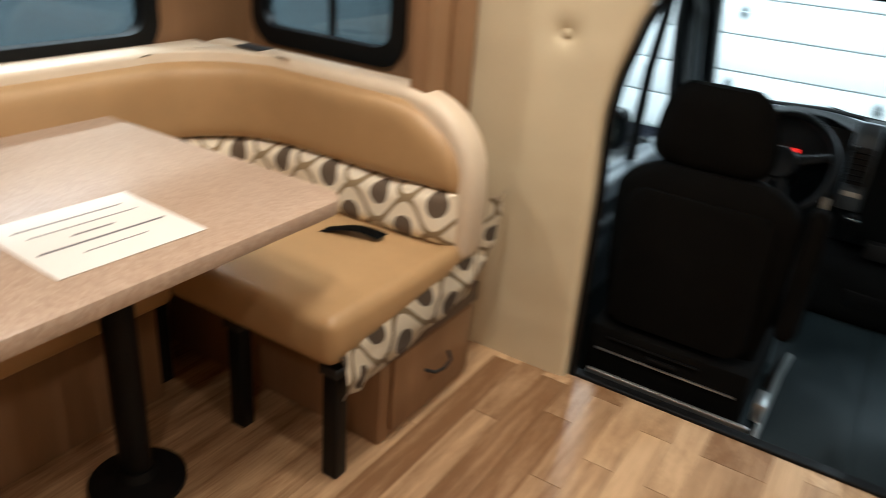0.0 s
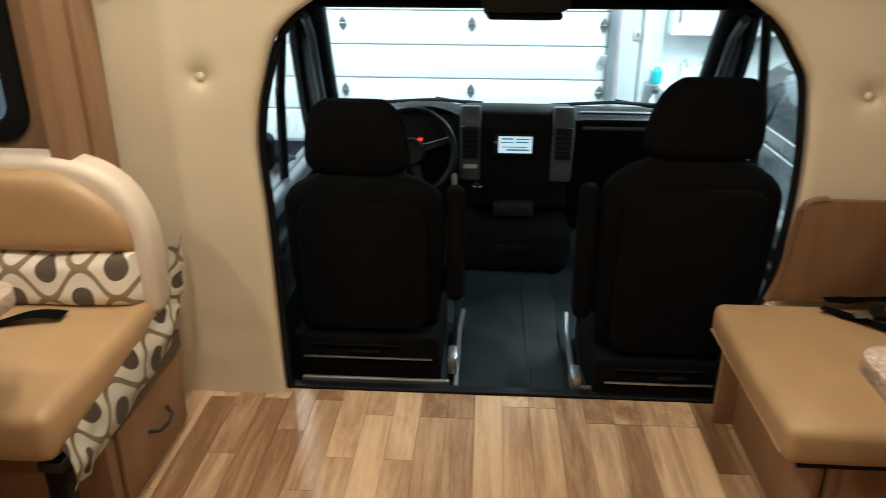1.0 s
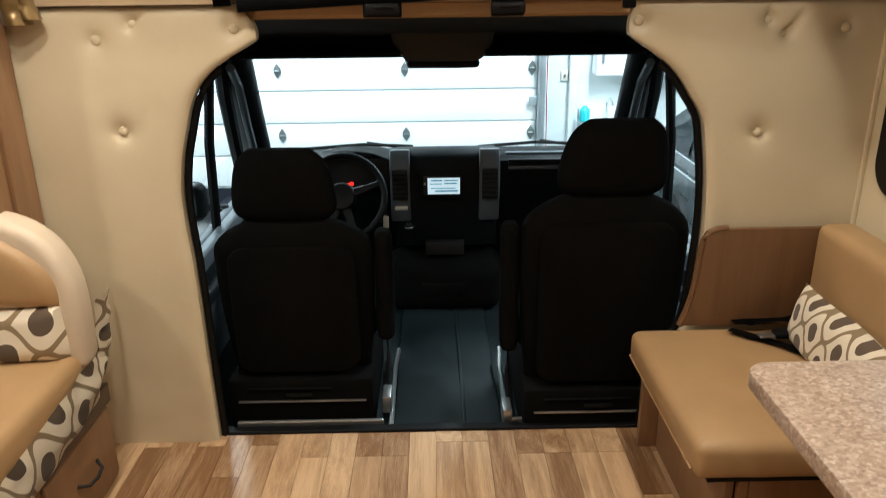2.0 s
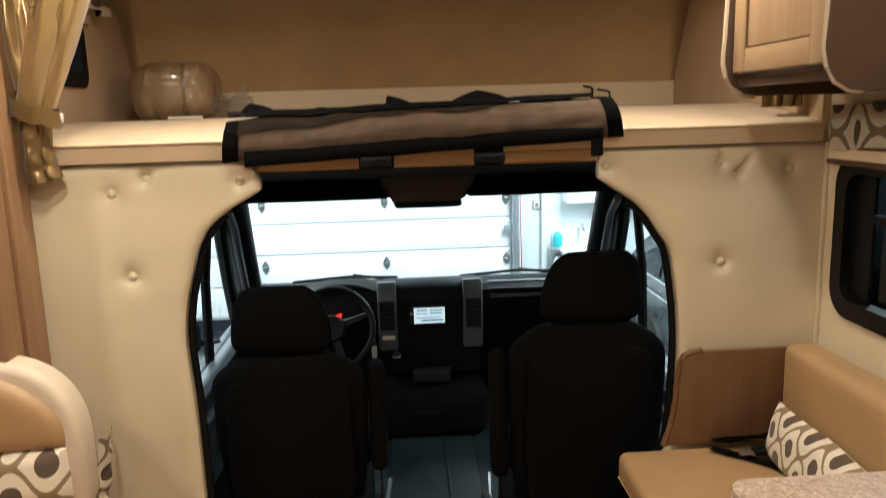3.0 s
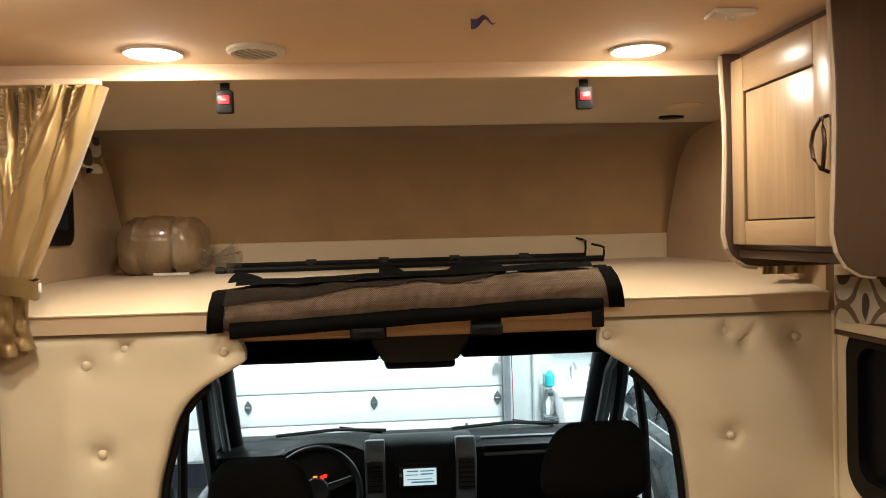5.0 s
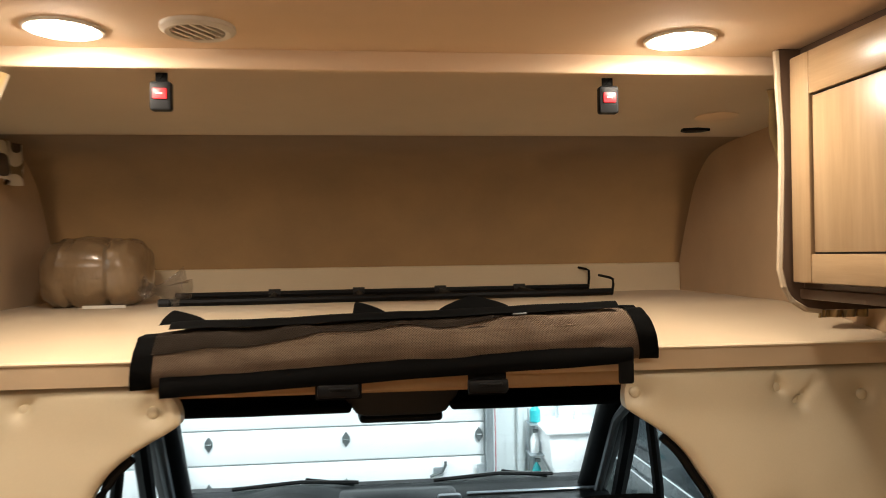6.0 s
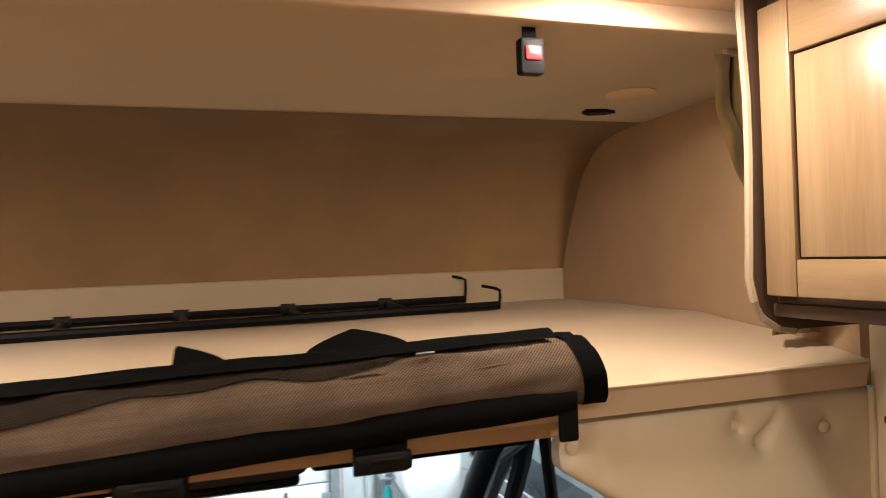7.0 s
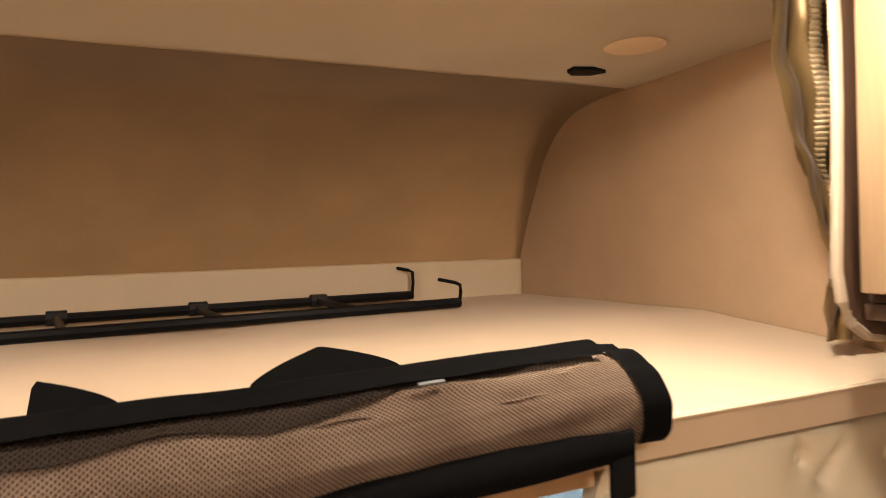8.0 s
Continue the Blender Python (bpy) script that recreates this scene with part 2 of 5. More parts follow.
BROWN = wood("brown_panel", (0.32, 0.185, 0.095), (0.19, 0.10, 0.046), "z", 0.45)
PANEL = wood("umber_panel", (0.205, 0.108, 0.050), (0.115, 0.056, 0.024), "z", 0.42)
BROWNX = wood("brown_end_board", (0.088, 0.051, 0.030), (0.052, 0.028, 0.016), "z", 0.4)
FLOORW = wood("floor_plank", (0.62, 0.415, 0.235), (0.215, 0.108, 0.045), "y", 0.5, pieces=True, scale=2.3, spread=(0.33, 0.72), tone=0.34)
PATTERN = ogee("ogee_fabric")
STONE = stone("speckled_laminate")
STONE2 = stone("pinkish_laminate", 0.5)
NETM = net("bunk_net", 1.0)
NETD = net("bunk_net_doubled", 0.16)
GLASS = glass("clear_glass")
TINT = glass("tinted_glass", (0.40, 0.44, 0.46))
TINTD = glass("dark_tinted_glass", (0.13, 0.14, 0.14))
WRAP = glass("plastic_film", (0.94, 0.92, 0.89), 0.16, 0.38, True)
PAPER = mat("white_paper", (0.80, 0.79, 0.76), 0.8, var=0.02)
INK = mat("grey_ink", (0.16, 0.16, 0.17), 0.8, var=0.1)
WHITE = mat("white_paint", (0.80, 0.82, 0.82), 0.5, var=0.03, scale=2, bump=0.1)
WHITE2 = mat("white_wall_paint", (0.64, 0.69, 0.69), 0.8, var=0.04, scale=1.5, bump=0.2)
CONC = mat("garage_concrete", (0.30, 0.30, 0.29), 0.8, var=0.2, scale=2, grain=40, bump=0.3)
ZINC = mat("galvanised_steel", (0.42, 0.46, 0.48), 0.4, metal=0.7, var=0.15)
DARKZ = mat("dark_hinge_steel", (0.16, 0.18, 0.18), 0.45, metal=0.6, var=0.2)
CYAN = mat("turquoise_plastic", (0.02, 0.42, 0.45), 0.4, var=0.1)
REDW = mat("red_cord", (0.45, 0.03, 0.04), 0.6, var=0.1)
CARP = mat("grey_car_paint", (0.075, 0.095, 0.10), 0.28, metal=0.5, var=0.04, coat=0.6)
CARG = mat("dark_car_glass", (0.03, 0.04, 0.045), 0.08, var=0.05, bump=0)
CHROME = mat("bright_trim", (0.75, 0.78, 0.80), 0.2, metal=0.9, var=0.05)
BEDDING = mat("beige_bedding", (0.225, 0.148, 0.078), 0.38, var=0.15, scale=6, grain=22, bump=0.5, depth=0.012, coat=1.0, stretch=(1.2, 1, 0.5))
PURPLE = mat("purple_ribbon", (0.10, 0.06, 0.20), 0.5, var=0.2)
WHITEP = mat("white_plastic", (0.62, 0.58, 0.50), 0.45, var=0.05)
PUCKG = glow("lamp_diffuser", (1.0, 0.90, 0.74), 38.0)
TUBEG = glow("tube_diffuser", (0.9, 0.98, 1.0), 12.0)
REDG = glow("red_light", (1.0, 0.03, 0.02), 1.6)
REDB = mat("red_button", (0.55, 0.012, 0.02), 0.4, var=0.08, bump=0)
AMBER = glow("amber_light", (1.0, 0.30, 0.03), 1.6)
SCREENG = glow("screen_white", (0.75, 0.95, 1.0), 0.75)
SCREENB = glow("screen_blue", (0.10, 0.40, 0.55), 0.35)


# ---- building helpers ----
def part(name, bm, material, parent=None, label="", smooth=True, at=None):
    me = bpy.data.meshes.new(name)
    bmesh.ops.recalc_face_normals(bm, faces=bm.faces)
    bm.to_mesh(me)
    bm.free()
    me.materials.append(material)
    if smooth:
        me.shade_smooth()
        me.set_sharp_from_angle(angle=radians(38))
    ob = new(name, me)
    if at is not None:
        ob.matrix_world = at
    if parent is not None:
        ob.parent = parent
    if label:
        ob["label"] = label
    return ob


def thing(name, label, category, group="", kind="", at=None):
    ob = new(name)
    ob.empty_display_size = 0.05
    if at is not None:
        ob.matrix_world = at
    return tagged(ob, label, category, group, kind)


def box(x0, x1, y0, y1, z0, z1, bevel=0.004, seg=2, bm=None):
    own = bm is None
    b = bmesh.new()
    bmesh.ops.create_cube(b, size=1)
    bmesh.ops.scale(b, vec=(abs(x1 - x0), abs(y1 - y0), abs(z1 - z0)), verts=b.verts)
    bmesh.ops.translate(b, vec=((x0 + x1) / 2, (y0 + y1) / 2, (z0 + z1) / 2), verts=b.verts)
    bevel = min(bevel, 0.45 * min(abs(x1 - x0), abs(y1 - y0), abs(z1 - z0)))
    if bevel > 0:
        bmesh.ops.bevel(b, geom=b.edges[:] + b.verts[:], offset=bevel, segments=seg, profile=0.5, affect="EDGES")
    if own:
        return b
    me = bpy.data.meshes.new("tmp")
    b.to_mesh(me)
    b.free()
    bm.from_mesh(me)
    bpy.data.meshes.remove(me)
    return bm


def cushion(x0, x1, y0, y1, z0, z1, r=0.03, puff=0.012, n=14):
    """A padded block: rounded edges, faces that swell a little."""
    b = box(x0, x1, y0, y1, z0, z1, r, 4)
    bmesh.ops.subdivide_edges(b, edges=[e for e in b.edges if e.calc_length() > 0.08], cuts=7, use_grid_fill=True)
    c = Vector(((x0 + x1) / 2, (y0 + y1) / 2, (z0 + z1) / 2))
    h = Vector((abs(x1 - x0) / 2, abs(y1 - y0) / 2, abs(z1 - z0) / 2))
    for v in b.verts:
        q = Vector(((v.co[i] - c[i]) / h[i] for i in range(3)))
        for i in range(3):
            j, k = (i + 1) % 3, (i + 2) % 3
            w = max(0, 1 - q[j] ** 2) * max(0, 1 - q[k] ** 2)
            v.co[i] += puff * w * (1 if q[i] > 0 else -1) * min(1, abs(q[i]) ** 2)
        v.co += Vector(noise.noise_vector(v.co * 9)) * 0.0018
    return b


def outline(pts, y0, y1, axis="y", bevel=0.004, seg=2):
    """A flat shape given by its outline, given thickness along one axis. Points are the two other coordinates in order."""
    b = bmesh.new()

    def at(p, d):
        return {"y": (p[0], d, p[1]), "x": (d, p[0], p[1]), "z": (p[0], p[1], d)}[axis]

    f = b.faces.new([b.verts.new(at(p, y0)) for p in pts])
    ext = bmesh.ops.extrude_face_region(b, geom=[f])
    d = {"y": (0, y1 - y0, 0), "x": (y1 - y0, 0, 0), "z": (0, 0, y1 - y0)}[axis]
    bmesh.ops.translate(b, vec=d, verts=[v for v in ext["geom"] if isinstance(v, bmesh.types.BMVert)])
    if bevel:
        es = [e for e in b.edges if len(e.link_faces) == 2 and e.calc_face_angle(0) > 0.9]
        bmesh.ops.bevel(b, geom=es, offset=bevel, segments=seg, profile=0.5, affect="EDGES")
    return b


def rounded(x0, x1, z0, z1, r, n=6, corners="abcd"):
    """Outline of a rectangle with rounded corners: a lower left, b lower right, c upper right, d upper left."""
    pts = []
    for key, cx, cz, a in (("a", x0, z0, 180), ("b", x1, z0, 270), ("c", x1, z1, 0), ("d", x0, z1, 90)):
        if key not in corners:
            pts.append((cx, cz))
            continue
        ox, oz = cx + (r if cx == x0 else -r), cz + (r if cz == z0 else -r)
        for i in range(n + 1):
            t = radians(a + 90 * i / n)
            pts.append((ox + r * math.cos(t), oz + r * math.sin(t)))
    return pts


def tube(pts, r, n=8, closed=False, flat=1.0, bm=None):
    """A round bar along a line of points."""
    b = bm or bmesh.new()
    pts = [Vector(p) for p in pts]
    rings = []
    for i, p in enumerate(pts):
        a = pts[i - 1] if (i > 0 or closed) else p
        c = pts[(i + 1) % len(pts)] if (i < len(pts) - 1 or closed) else p
        d = (c - a).normalized()
        up = Vector((0, 0, 1)) if abs(d.z) < 0.9 else Vector((0, 1, 0))
        s = d.cross(up).normalized()
        u = s.cross(d).normalized()
        rad = r[i] if isinstance(r, (list, tuple)) else r
        rings.append([b.verts.new(p + (s * math.cos(2 * math.pi * k / n) + u * math.sin(2 * math.pi * k / n) * flat) * rad) for k in range(n)])
    for i in range(len(rings) - (0 if closed else 1)):
        q, w = rings[i], rings[(i + 1) % len(rings)]
        for k in range(n):
            b.faces.new((q[k], q[(k + 1) % n], w[(k + 1) % n], w[k]))
    if not closed:
        b.faces.new(rings[0][::-1]), b.faces.new(rings[-1])
    return b


def sheet(fn, nu, nv, thick=0.0, uvscale=(1, 1)):
    """A curved sheet: fn(u, v) gives a place for u, v from 0 to 1; uv in metres by uvscale."""
    b = bmesh.new()
    lay = b.loops.layers.uv.new("UVMap")
    g = [[b.verts.new(fn(i / nu, j / nv)) for j in range(nv + 1)] for i in range(nu + 1)]
    for i in range(nu):
        for j in range(nv):
            f = b.faces.new((g[i][j], g[i + 1][j], g[i + 1][j + 1], g[i][j + 1]))
            for lp, (a, c) in zip(f.loops, ((i, j), (i + 1, j), (i + 1, j + 1), (i, j + 1))):
                lp[lay].uv = (a / nu * uvscale[0], c / nv * uvscale[1])
    if thick:
        bmesh.ops.solidify(b, geom=b.faces[:], thickness=thick)
    return b


def disc_shape(profile, n=20):
    """A turned shape round z from (radius, height) pairs."""
    b = bmesh.new()
    rings = [[b.verts.new((r * math.cos(2 * math.pi * k / n), r * math.sin(2 * math.pi * k / n), z)) for k in range(n)] for r, z in profile]
    for q, w in zip(rings, rings[1:]):
        for k in range(n):
            b.faces.new((q[k], q[(k + 1) % n], w[(k + 1) % n], w[k]))
    b.faces.new(rings[0][::-1]), b.faces.new(rings[-1])
    return b


def curve_at(pts, z):
    """Value of a smooth line through (value, z) points in rising z."""
    if z <= pts[0][1]:
        return pts[0][0]
    if z >= pts[-1][1]:
        return pts[-1][0]
    n = len(pts)

    def slope(i):
        lo, hi = pts[max(0, i - 1)], pts[min(n - 1, i + 1)]
        return (hi[0] - lo[0]) / max(1e-6, hi[1] - lo[1])

    for i in range(n - 1):
        (p0, z0), (p1, z1) = pts[i], pts[i + 1]
        if z0 <= z <= z1:
            h = max(1e-6, z1 - z0)
            t = (z - z0) / h
            d = (p1 - p0) / h
            # keep the slopes near the chord, so that the line does not overshoot
            m0, m1 = (max(-3 * abs(d), min(3 * abs(d), slope(k))) for k in (i, i + 1))
            return p0 * (2 * t ** 3 - 3 * t * t + 1) + m0 * h * (t ** 3 - 2 * t * t + t) + p1 * (3 * t * t - 2 * t ** 3) + m1 * h * (t ** 3 - t * t)


def structure(name, bm, material, label="", smooth=False):
    return tagged(part(name, bm, material, None, label, smooth), label, "", "", "structure")

# ---- structure of the motorhome ----
XL, XR, XS, YB = -1.13, 1.25, -1.98, -3.3
structure("floor", box(XL - 0.9, XR + 0.05, YB, 0.035, -0.06, -0.006, 0), BROWN, "plank floor of warm mixed wood strips")
structure("wall_rear", box(XS - 0.05, XR + 0.05, YB - 0.05, YB, -0.06, 2.1, 0), FABRIC, "tan rear wall closing the living area")
structure("ceiling", box(XS - 0.05, XR + 0.05, YB, -0.02, 2.075, 2.12, 0), CEIL, "pale beige fabric ceiling of the living area")


def holed(y0, y1, z0, z1, wy0, wy1, wz0, wz1, d0, d1, axis):
    """A wall with one window opening: four blocks round it, butted."""
    b = bmesh.new()
    for a0, a1, c0, c1 in ((y0, wy0, z0, z1), (wy1, y1, z0, z1), (wy0, wy1, z0, wz0), (wy0, wy1, wz1, z1)):
        if axis == "x":
            box(d0, d1, a0, a1, c0, c1, 0, bm=b)
        else:
            box(a0, a1, d0, d1, c0, c1, 0, bm=b)
    return b


structure("wall_right", holed(YB, 0.0, -0.06, 2.1, -1.12, -0.10, 0.865, 1.285, XR, XR + 0.05, "x"), CREAM, "cream side wall with a dark framed window")
structure("wall_slide", holed(-2.6, -0.02, -0.06, 2.1, -1.45, -0.42, 0.86, 1.34, XS - 0.05, XS, "x"), BROWN, "brown panelled outer wall of the slide-out")
structure("wall_slide_end", holed(XS, XL, -0.06, 2.1, -1.93, -1.37, 0.86, 1.34, -0.02, 0.03, "y"), BROWN, "brown panelled end wall of the slide-out")
structure("wall_left", box(XL - 0.04, XL, YB, -2.6, -0.06, 2.1, 0), CREAM, "cream wall behind the slide-out")
structure("wall_slide_back", box(XS - 0.05, XL - 0.04, -2.65, -2.6, -0.06, 2.1, 0), BROWN, "brown back wall of the slide-out")


def coach_window(name, label, u0, u1, z0, z1, d, axis, s, r=0.09, tint=TINT):
    """Dark rounded frame, rubber and tinted pane set in a wall; s is the side of the room."""
    w = thing(name, label, "window", kind="structure")
    b = bmesh.new()
    o = rounded(u0 - 0.03, u1 + 0.03, z0 - 0.03, z1 + 0.03, r, 8)
    i = rounded(u0 + 0.025, u1 - 0.025, z0 + 0.025, z1 - 0.025, r - 0.035, 8)

    def at(p, q):
        return (q, p[0], p[1]) if axis == "x" else (p[0], q, p[1])

    prof = ((o, d + s * 0.001), (o, d + s * 0.012), (i, d + s * 0.014), (i, d - s * 0.03))
    rings = [[b.verts.new(at(p, q)) for p in ring] for ring, q in prof]
    for q, e in zip(rings, rings[1:]):
        for k in range(len(q)):
            b.faces.new((q[k], q[(k + 1) % len(q)], e[(k + 1) % len(e)], e[k]))
    part("window_frame", b, PLAST, w, "black rounded window frame")
    lo, hi = sorted((d - s * 0.034, d - s * 0.029))
    g = part("pane", outline(i, lo, hi, axis, 0), tint, w, "dark tinted pane", False)
    g.visible_shadow = False
    m = (u0 + u1) / 2
    bar = box(lo - 0.004, hi + 0.006, m - 0.012, m + 0.012, z0 + 0.02, z1 - 0.02, 0.002) if axis == "x" else box(m - 0.012, m + 0.012, lo - 0.004, hi + 0.006, z0 + 0.02, z1 - 0.02, 0.002)
    part("glazing_bar", bar, PLAST, w)
    return w


coach_window("window_1", "wide tinted window with black rounded frame in cream wall", -1.12, -0.10, 0.865, 1.285, XR, "x", -1, 0.09, TINTD)
w1 = bpy.data.objects["window_1"]
part("border_panel", box(XR + 0.012, XR + 0.024, -0.222, -0.118, 0.885, 1.265, 0.003), PLAST, w1, "black border of the pane")
part("sash_rail", box(XR + 0.010, XR + 0.028, -1.10, -0.223, 1.125, 1.150, 0.003), PLAST, w1)
coach_window("window_2", "tinted sliding window in the brown slide-out wall", -1.45, -0.42, 0.86, 1.34, XS, "x", 1)
coach_window("window_3", "tinted window in the end wall above the dinette", -1.93, -1.37, 0.86, 1.34, -0.02, "y", -1)

# padded partition between living area and cab, left and right of the arch
BUTTONS = ((-0.855, 1.012), (-0.892, 1.259), (-0.794, 1.30), (-0.52, 1.285), (0.935, 0.985), (0.98, 1.254), (0.928, 1.291), (0.571, 1.294), (1.14, 1.27))
LEFT_EDGE = ((-0.700, -0.01), (-0.704, 0.2), (-0.709, 0.58), (-0.718, 0.80), (-0.705, 0.92), (-0.68, 1.015), (-0.66, 1.08), (-0.632, 1.134), (-0.595, 1.172), (-0.549, 1.205), (-0.463, 1.256), (-0.462, 1.28), (-0.475, 1.31), (-0.51, 1.345))
RIGHT_EDGE = ((0.690, -0.01), (0.70, 0.25), (0.775, 0.36), (0.797, 0.44), (0.806, 0.57), (0.811, 0.70), (0.806, 0.82), (0.79, 0.945), (0.772, 1.03), (0.731, 1.094), (0.70, 1.14), (0.650, 1.188), (0.551, 1.257), (0.548, 1.28), (0.552, 1.31), (0.562, 1.345))


def dent(x, z):
    """How far the padding is drawn in round the buttons, and its slow swell."""
    d = 0.0
    for bx, bz in BUTTONS:
        q = math.hypot(x - bx, z - bz)
        d += 0.012 * math.exp(-(q / 0.022) ** 2) + 0.008 * math.exp(-(q / 0.05) ** 2)
    for bx, bz, ax, az in ((0.98, 1.254, 0.06, 0.07), (0.98, 1.254, 0.045, 0.085), (0.928, 1.291, -0.01, 0.05), (-0.794, 1.30, 0.05, 0.03)):
        t = max(0, min(1, ((x - bx) * ax + (z - bz) * az) / (ax * ax + az * az)))
        q = math.hypot(x - bx - t * ax, z - bz - t * az)
        d += 0.014 * (1 - t) * math.exp(-(q / 0.009) ** 2)
    return d + 0.004 * noise.noise((x * 3, z * 3, 0.3)) + 0.0015 * noise.noise((x * 11, z * 11, 5))


def padded(name, edge, outer, label):
    b = bmesh.new()
    nu, nv = 120, 230
    g = []
    for j in range(nv + 1):
        z = -0.01 + 1.355 * j / nv
        e = curve_at(edge, z)
        row = []
        for i in range(nu + 1):
            x = outer + (e - outer) * i / nu
            rim = min(abs(x - e), 1.345 - z)
            roll = 0.012 * math.exp(-max(0, rim) / 0.010)
            row.append(b.verts.new((x, dent(x, z) + roll, z)))
        g.append(row)
    for j in range(nv):
        for i in range(nu):
            b.faces.new((g[j][i], g[j][i + 1], g[j + 1][i + 1], g[j + 1][i]))
    rim = [r[-1] for r in g] + g[-1][-2::-1]
    back = [b.verts.new((v.co.x, 0.05, v.co.z)) for v in rim]
    for k in range(len(rim) - 1):
        b.faces.new((rim[k], rim[k + 1], back[k + 1], back[k]))
    bk = [[b.verts.new((outer, 0.05, r[0].co.z)), b.verts.new((r[-1].co.x, 0.05, r[-1].co.z))] for r in g]
    for q, e in zip(bk, bk[1:]):
        b.faces.new((q[0], q[1], e[1], e[0]))
    w = structure(name, b, CREAM, label, True)
    for bx, bz in BUTTONS:
        if (bx < 0) == (outer < 0):
            k = disc_shape(((0.001, 0.006), (0.006, 0.0055), (0.0115, 0.003), (0.0135, 0.0), (0.0135, -0.012)), 16)
            part("button", k, CREAM, w, at=pose(bx, dent(bx, bz) - 0.007, bz, 90, 0, 0))
    return w


padded("wall_front_left", LEFT_EDGE, XL, "cream vinyl padded partition with covered buttons")
padded("wall_front_right", RIGHT_EDGE, XR, "cream vinyl padded partition with buttons and puckers")
for nm, edge in (("trim_left", LEFT_EDGE), ("trim_right", RIGHT_EDGE)):
    s = 1 if nm == "trim_left" else -1
    line = [(curve_at(edge, 0.02 * k) + s * 0.013, 0.04, 0.02 * k) for k in range(60)]
    structure(nm, tube(line, 0.011, 8), PLAST, "black rubber edge seal of the cab arch", True)
structure("trim_corner_right", box(XR - 0.012, XR, -0.012, 0.0, 0, 1.345, 0.003), CREAM, "cream corner bead")
structure("trim_threshold", box(-0.70, 0.80, 0.036, 0.075, -0.05, 0.008, 0.005), PLAST, "dark threshold strip at the cab step")
structure("trim_threshold_rail", box(-0.66, -0.17, 0.085, 0.10, -0.03, 0.014, 0.004), STEEL, "worn metal rail at the step")
structure("trim_threshold_rail_2", box(0.26, 0.74, 0.085, 0.10, -0.03, 0.010, 0.004), STEEL, "worn metal rail at the step")

# bunk alcove over the cab
structure("bunk_deck", box(XL - 0.07, XR, 0.05, 1.30, 1.306, 1.345, 0), BOARD, "tan board deck under the bunk")
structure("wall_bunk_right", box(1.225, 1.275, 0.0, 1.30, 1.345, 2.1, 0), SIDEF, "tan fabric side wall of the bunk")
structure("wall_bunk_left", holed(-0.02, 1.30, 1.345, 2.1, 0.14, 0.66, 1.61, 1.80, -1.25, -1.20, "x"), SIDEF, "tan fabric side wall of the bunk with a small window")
coach_window("window_4", "small tinted bunk window with black frame", 0.14, 0.67, 1.62, 1.80, -1.20, "x", 1, 0.05)


FRONT = ((1.262, 1.572), (1.216, 1.68), (1.167, 1.775), (1.108, 1.875), (1.033, 1.945), (0.955, 1.984), (0.85, 2.002), (0.712, 2.010))


def rear_wall(u, v):
    # rises with a slight lean, then curves over into the ceiling
    x = -1.2 + 2.425 * u
    k = v * (len(FRONT) - 1)
    i = min(int(k), len(FRONT) - 2)
    p = [Vector(FRONT[min(max(j, 0), len(FRONT) - 1)]) for j in (i - 1, i, i + 1, i + 2)]
    t = k - i
    q = 0.5 * (2 * p[1] + (p[2] - p[0]) * t + (2 * p[0] - 5 * p[1] + 4 * p[2] - p[3]) * t * t + (3 * p[1] - p[0] - 3 * p[2] + p[3]) * t ** 3)
    edge = 0.012 * math.exp(-(1.225 - x) / 0.03) + 0.012 * math.exp(-(x + 1.2) / 0.04)
    return (x, q.x - edge + 0.004 * noise.noise((x * 2, q.y * 3, 1)), q.y)


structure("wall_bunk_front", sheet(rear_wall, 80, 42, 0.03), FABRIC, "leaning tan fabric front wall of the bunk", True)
structure("trim_bunk_band", box(-1.2, 1.225, 1.235, 1.29, 1.40, 1.578, 0.008), BAND, "pale padded band along the foot of the bunk wall")


def bunk_ceiling(u, v):
    return (-1.2 + 2.43 * u, 0.0 + 0.72 * v, 2.034 - 0.027 * v - 0.001 * math.exp(-((v - 0.48) / 0.01) ** 2))


structure("ceiling_bunk", sheet(bunk_ceiling, 8, 60, 0.05), CEIL, "pale fabric bunk ceiling with a seam", True)
structure("trim_ceiling_step", box(XL - 0.07, XR, -0.022, 0.0, 2.032, 2.12, 0.004), CEIL, "cream step where the ceiling drops to the bunk")

structure("trim_deck_edge", box(-0.462, 0.55, 0.022, 0.05, 1.314, 1.347, 0.003), BOARD, "tan edge strip of the bunk deck")
# slide-out trim beside the partition
structure("trim_slide_post", box(-1.165, -1.105, -0.09, -0.021, 0, 1.84, 0.006), BROWN, "brown wooden trim post of the slide-out")
structure("trim_slide_post_2", box(-1.150, -1.095, -0.150, -0.096, 0, 1.84, 0.006), BROWN, "brown wooden trim board of the slide-out")
structure("trim_slide_board", box(-1.165, -1.11, -0.25, -0.151, 0.80, 1.779, 0.006), BROWN, "brown wooden trim board of the slide-out")
structure("trim_slide_header", box(-1.165, -1.11, -2.6, -0.151, 1.78, 1.84, 0.006), BROWN, "brown wooden header over the slide-out")

# ---- bunk things ----
def mattress_top(y):
    return 1.402 + 0.064 * min(1, max(0, (y + 0.02) / 0.5)) ** 0.75


mat_ob = thing("bunk_mattress", "tan fabric bunk mattress with piped front edge", "mattress")


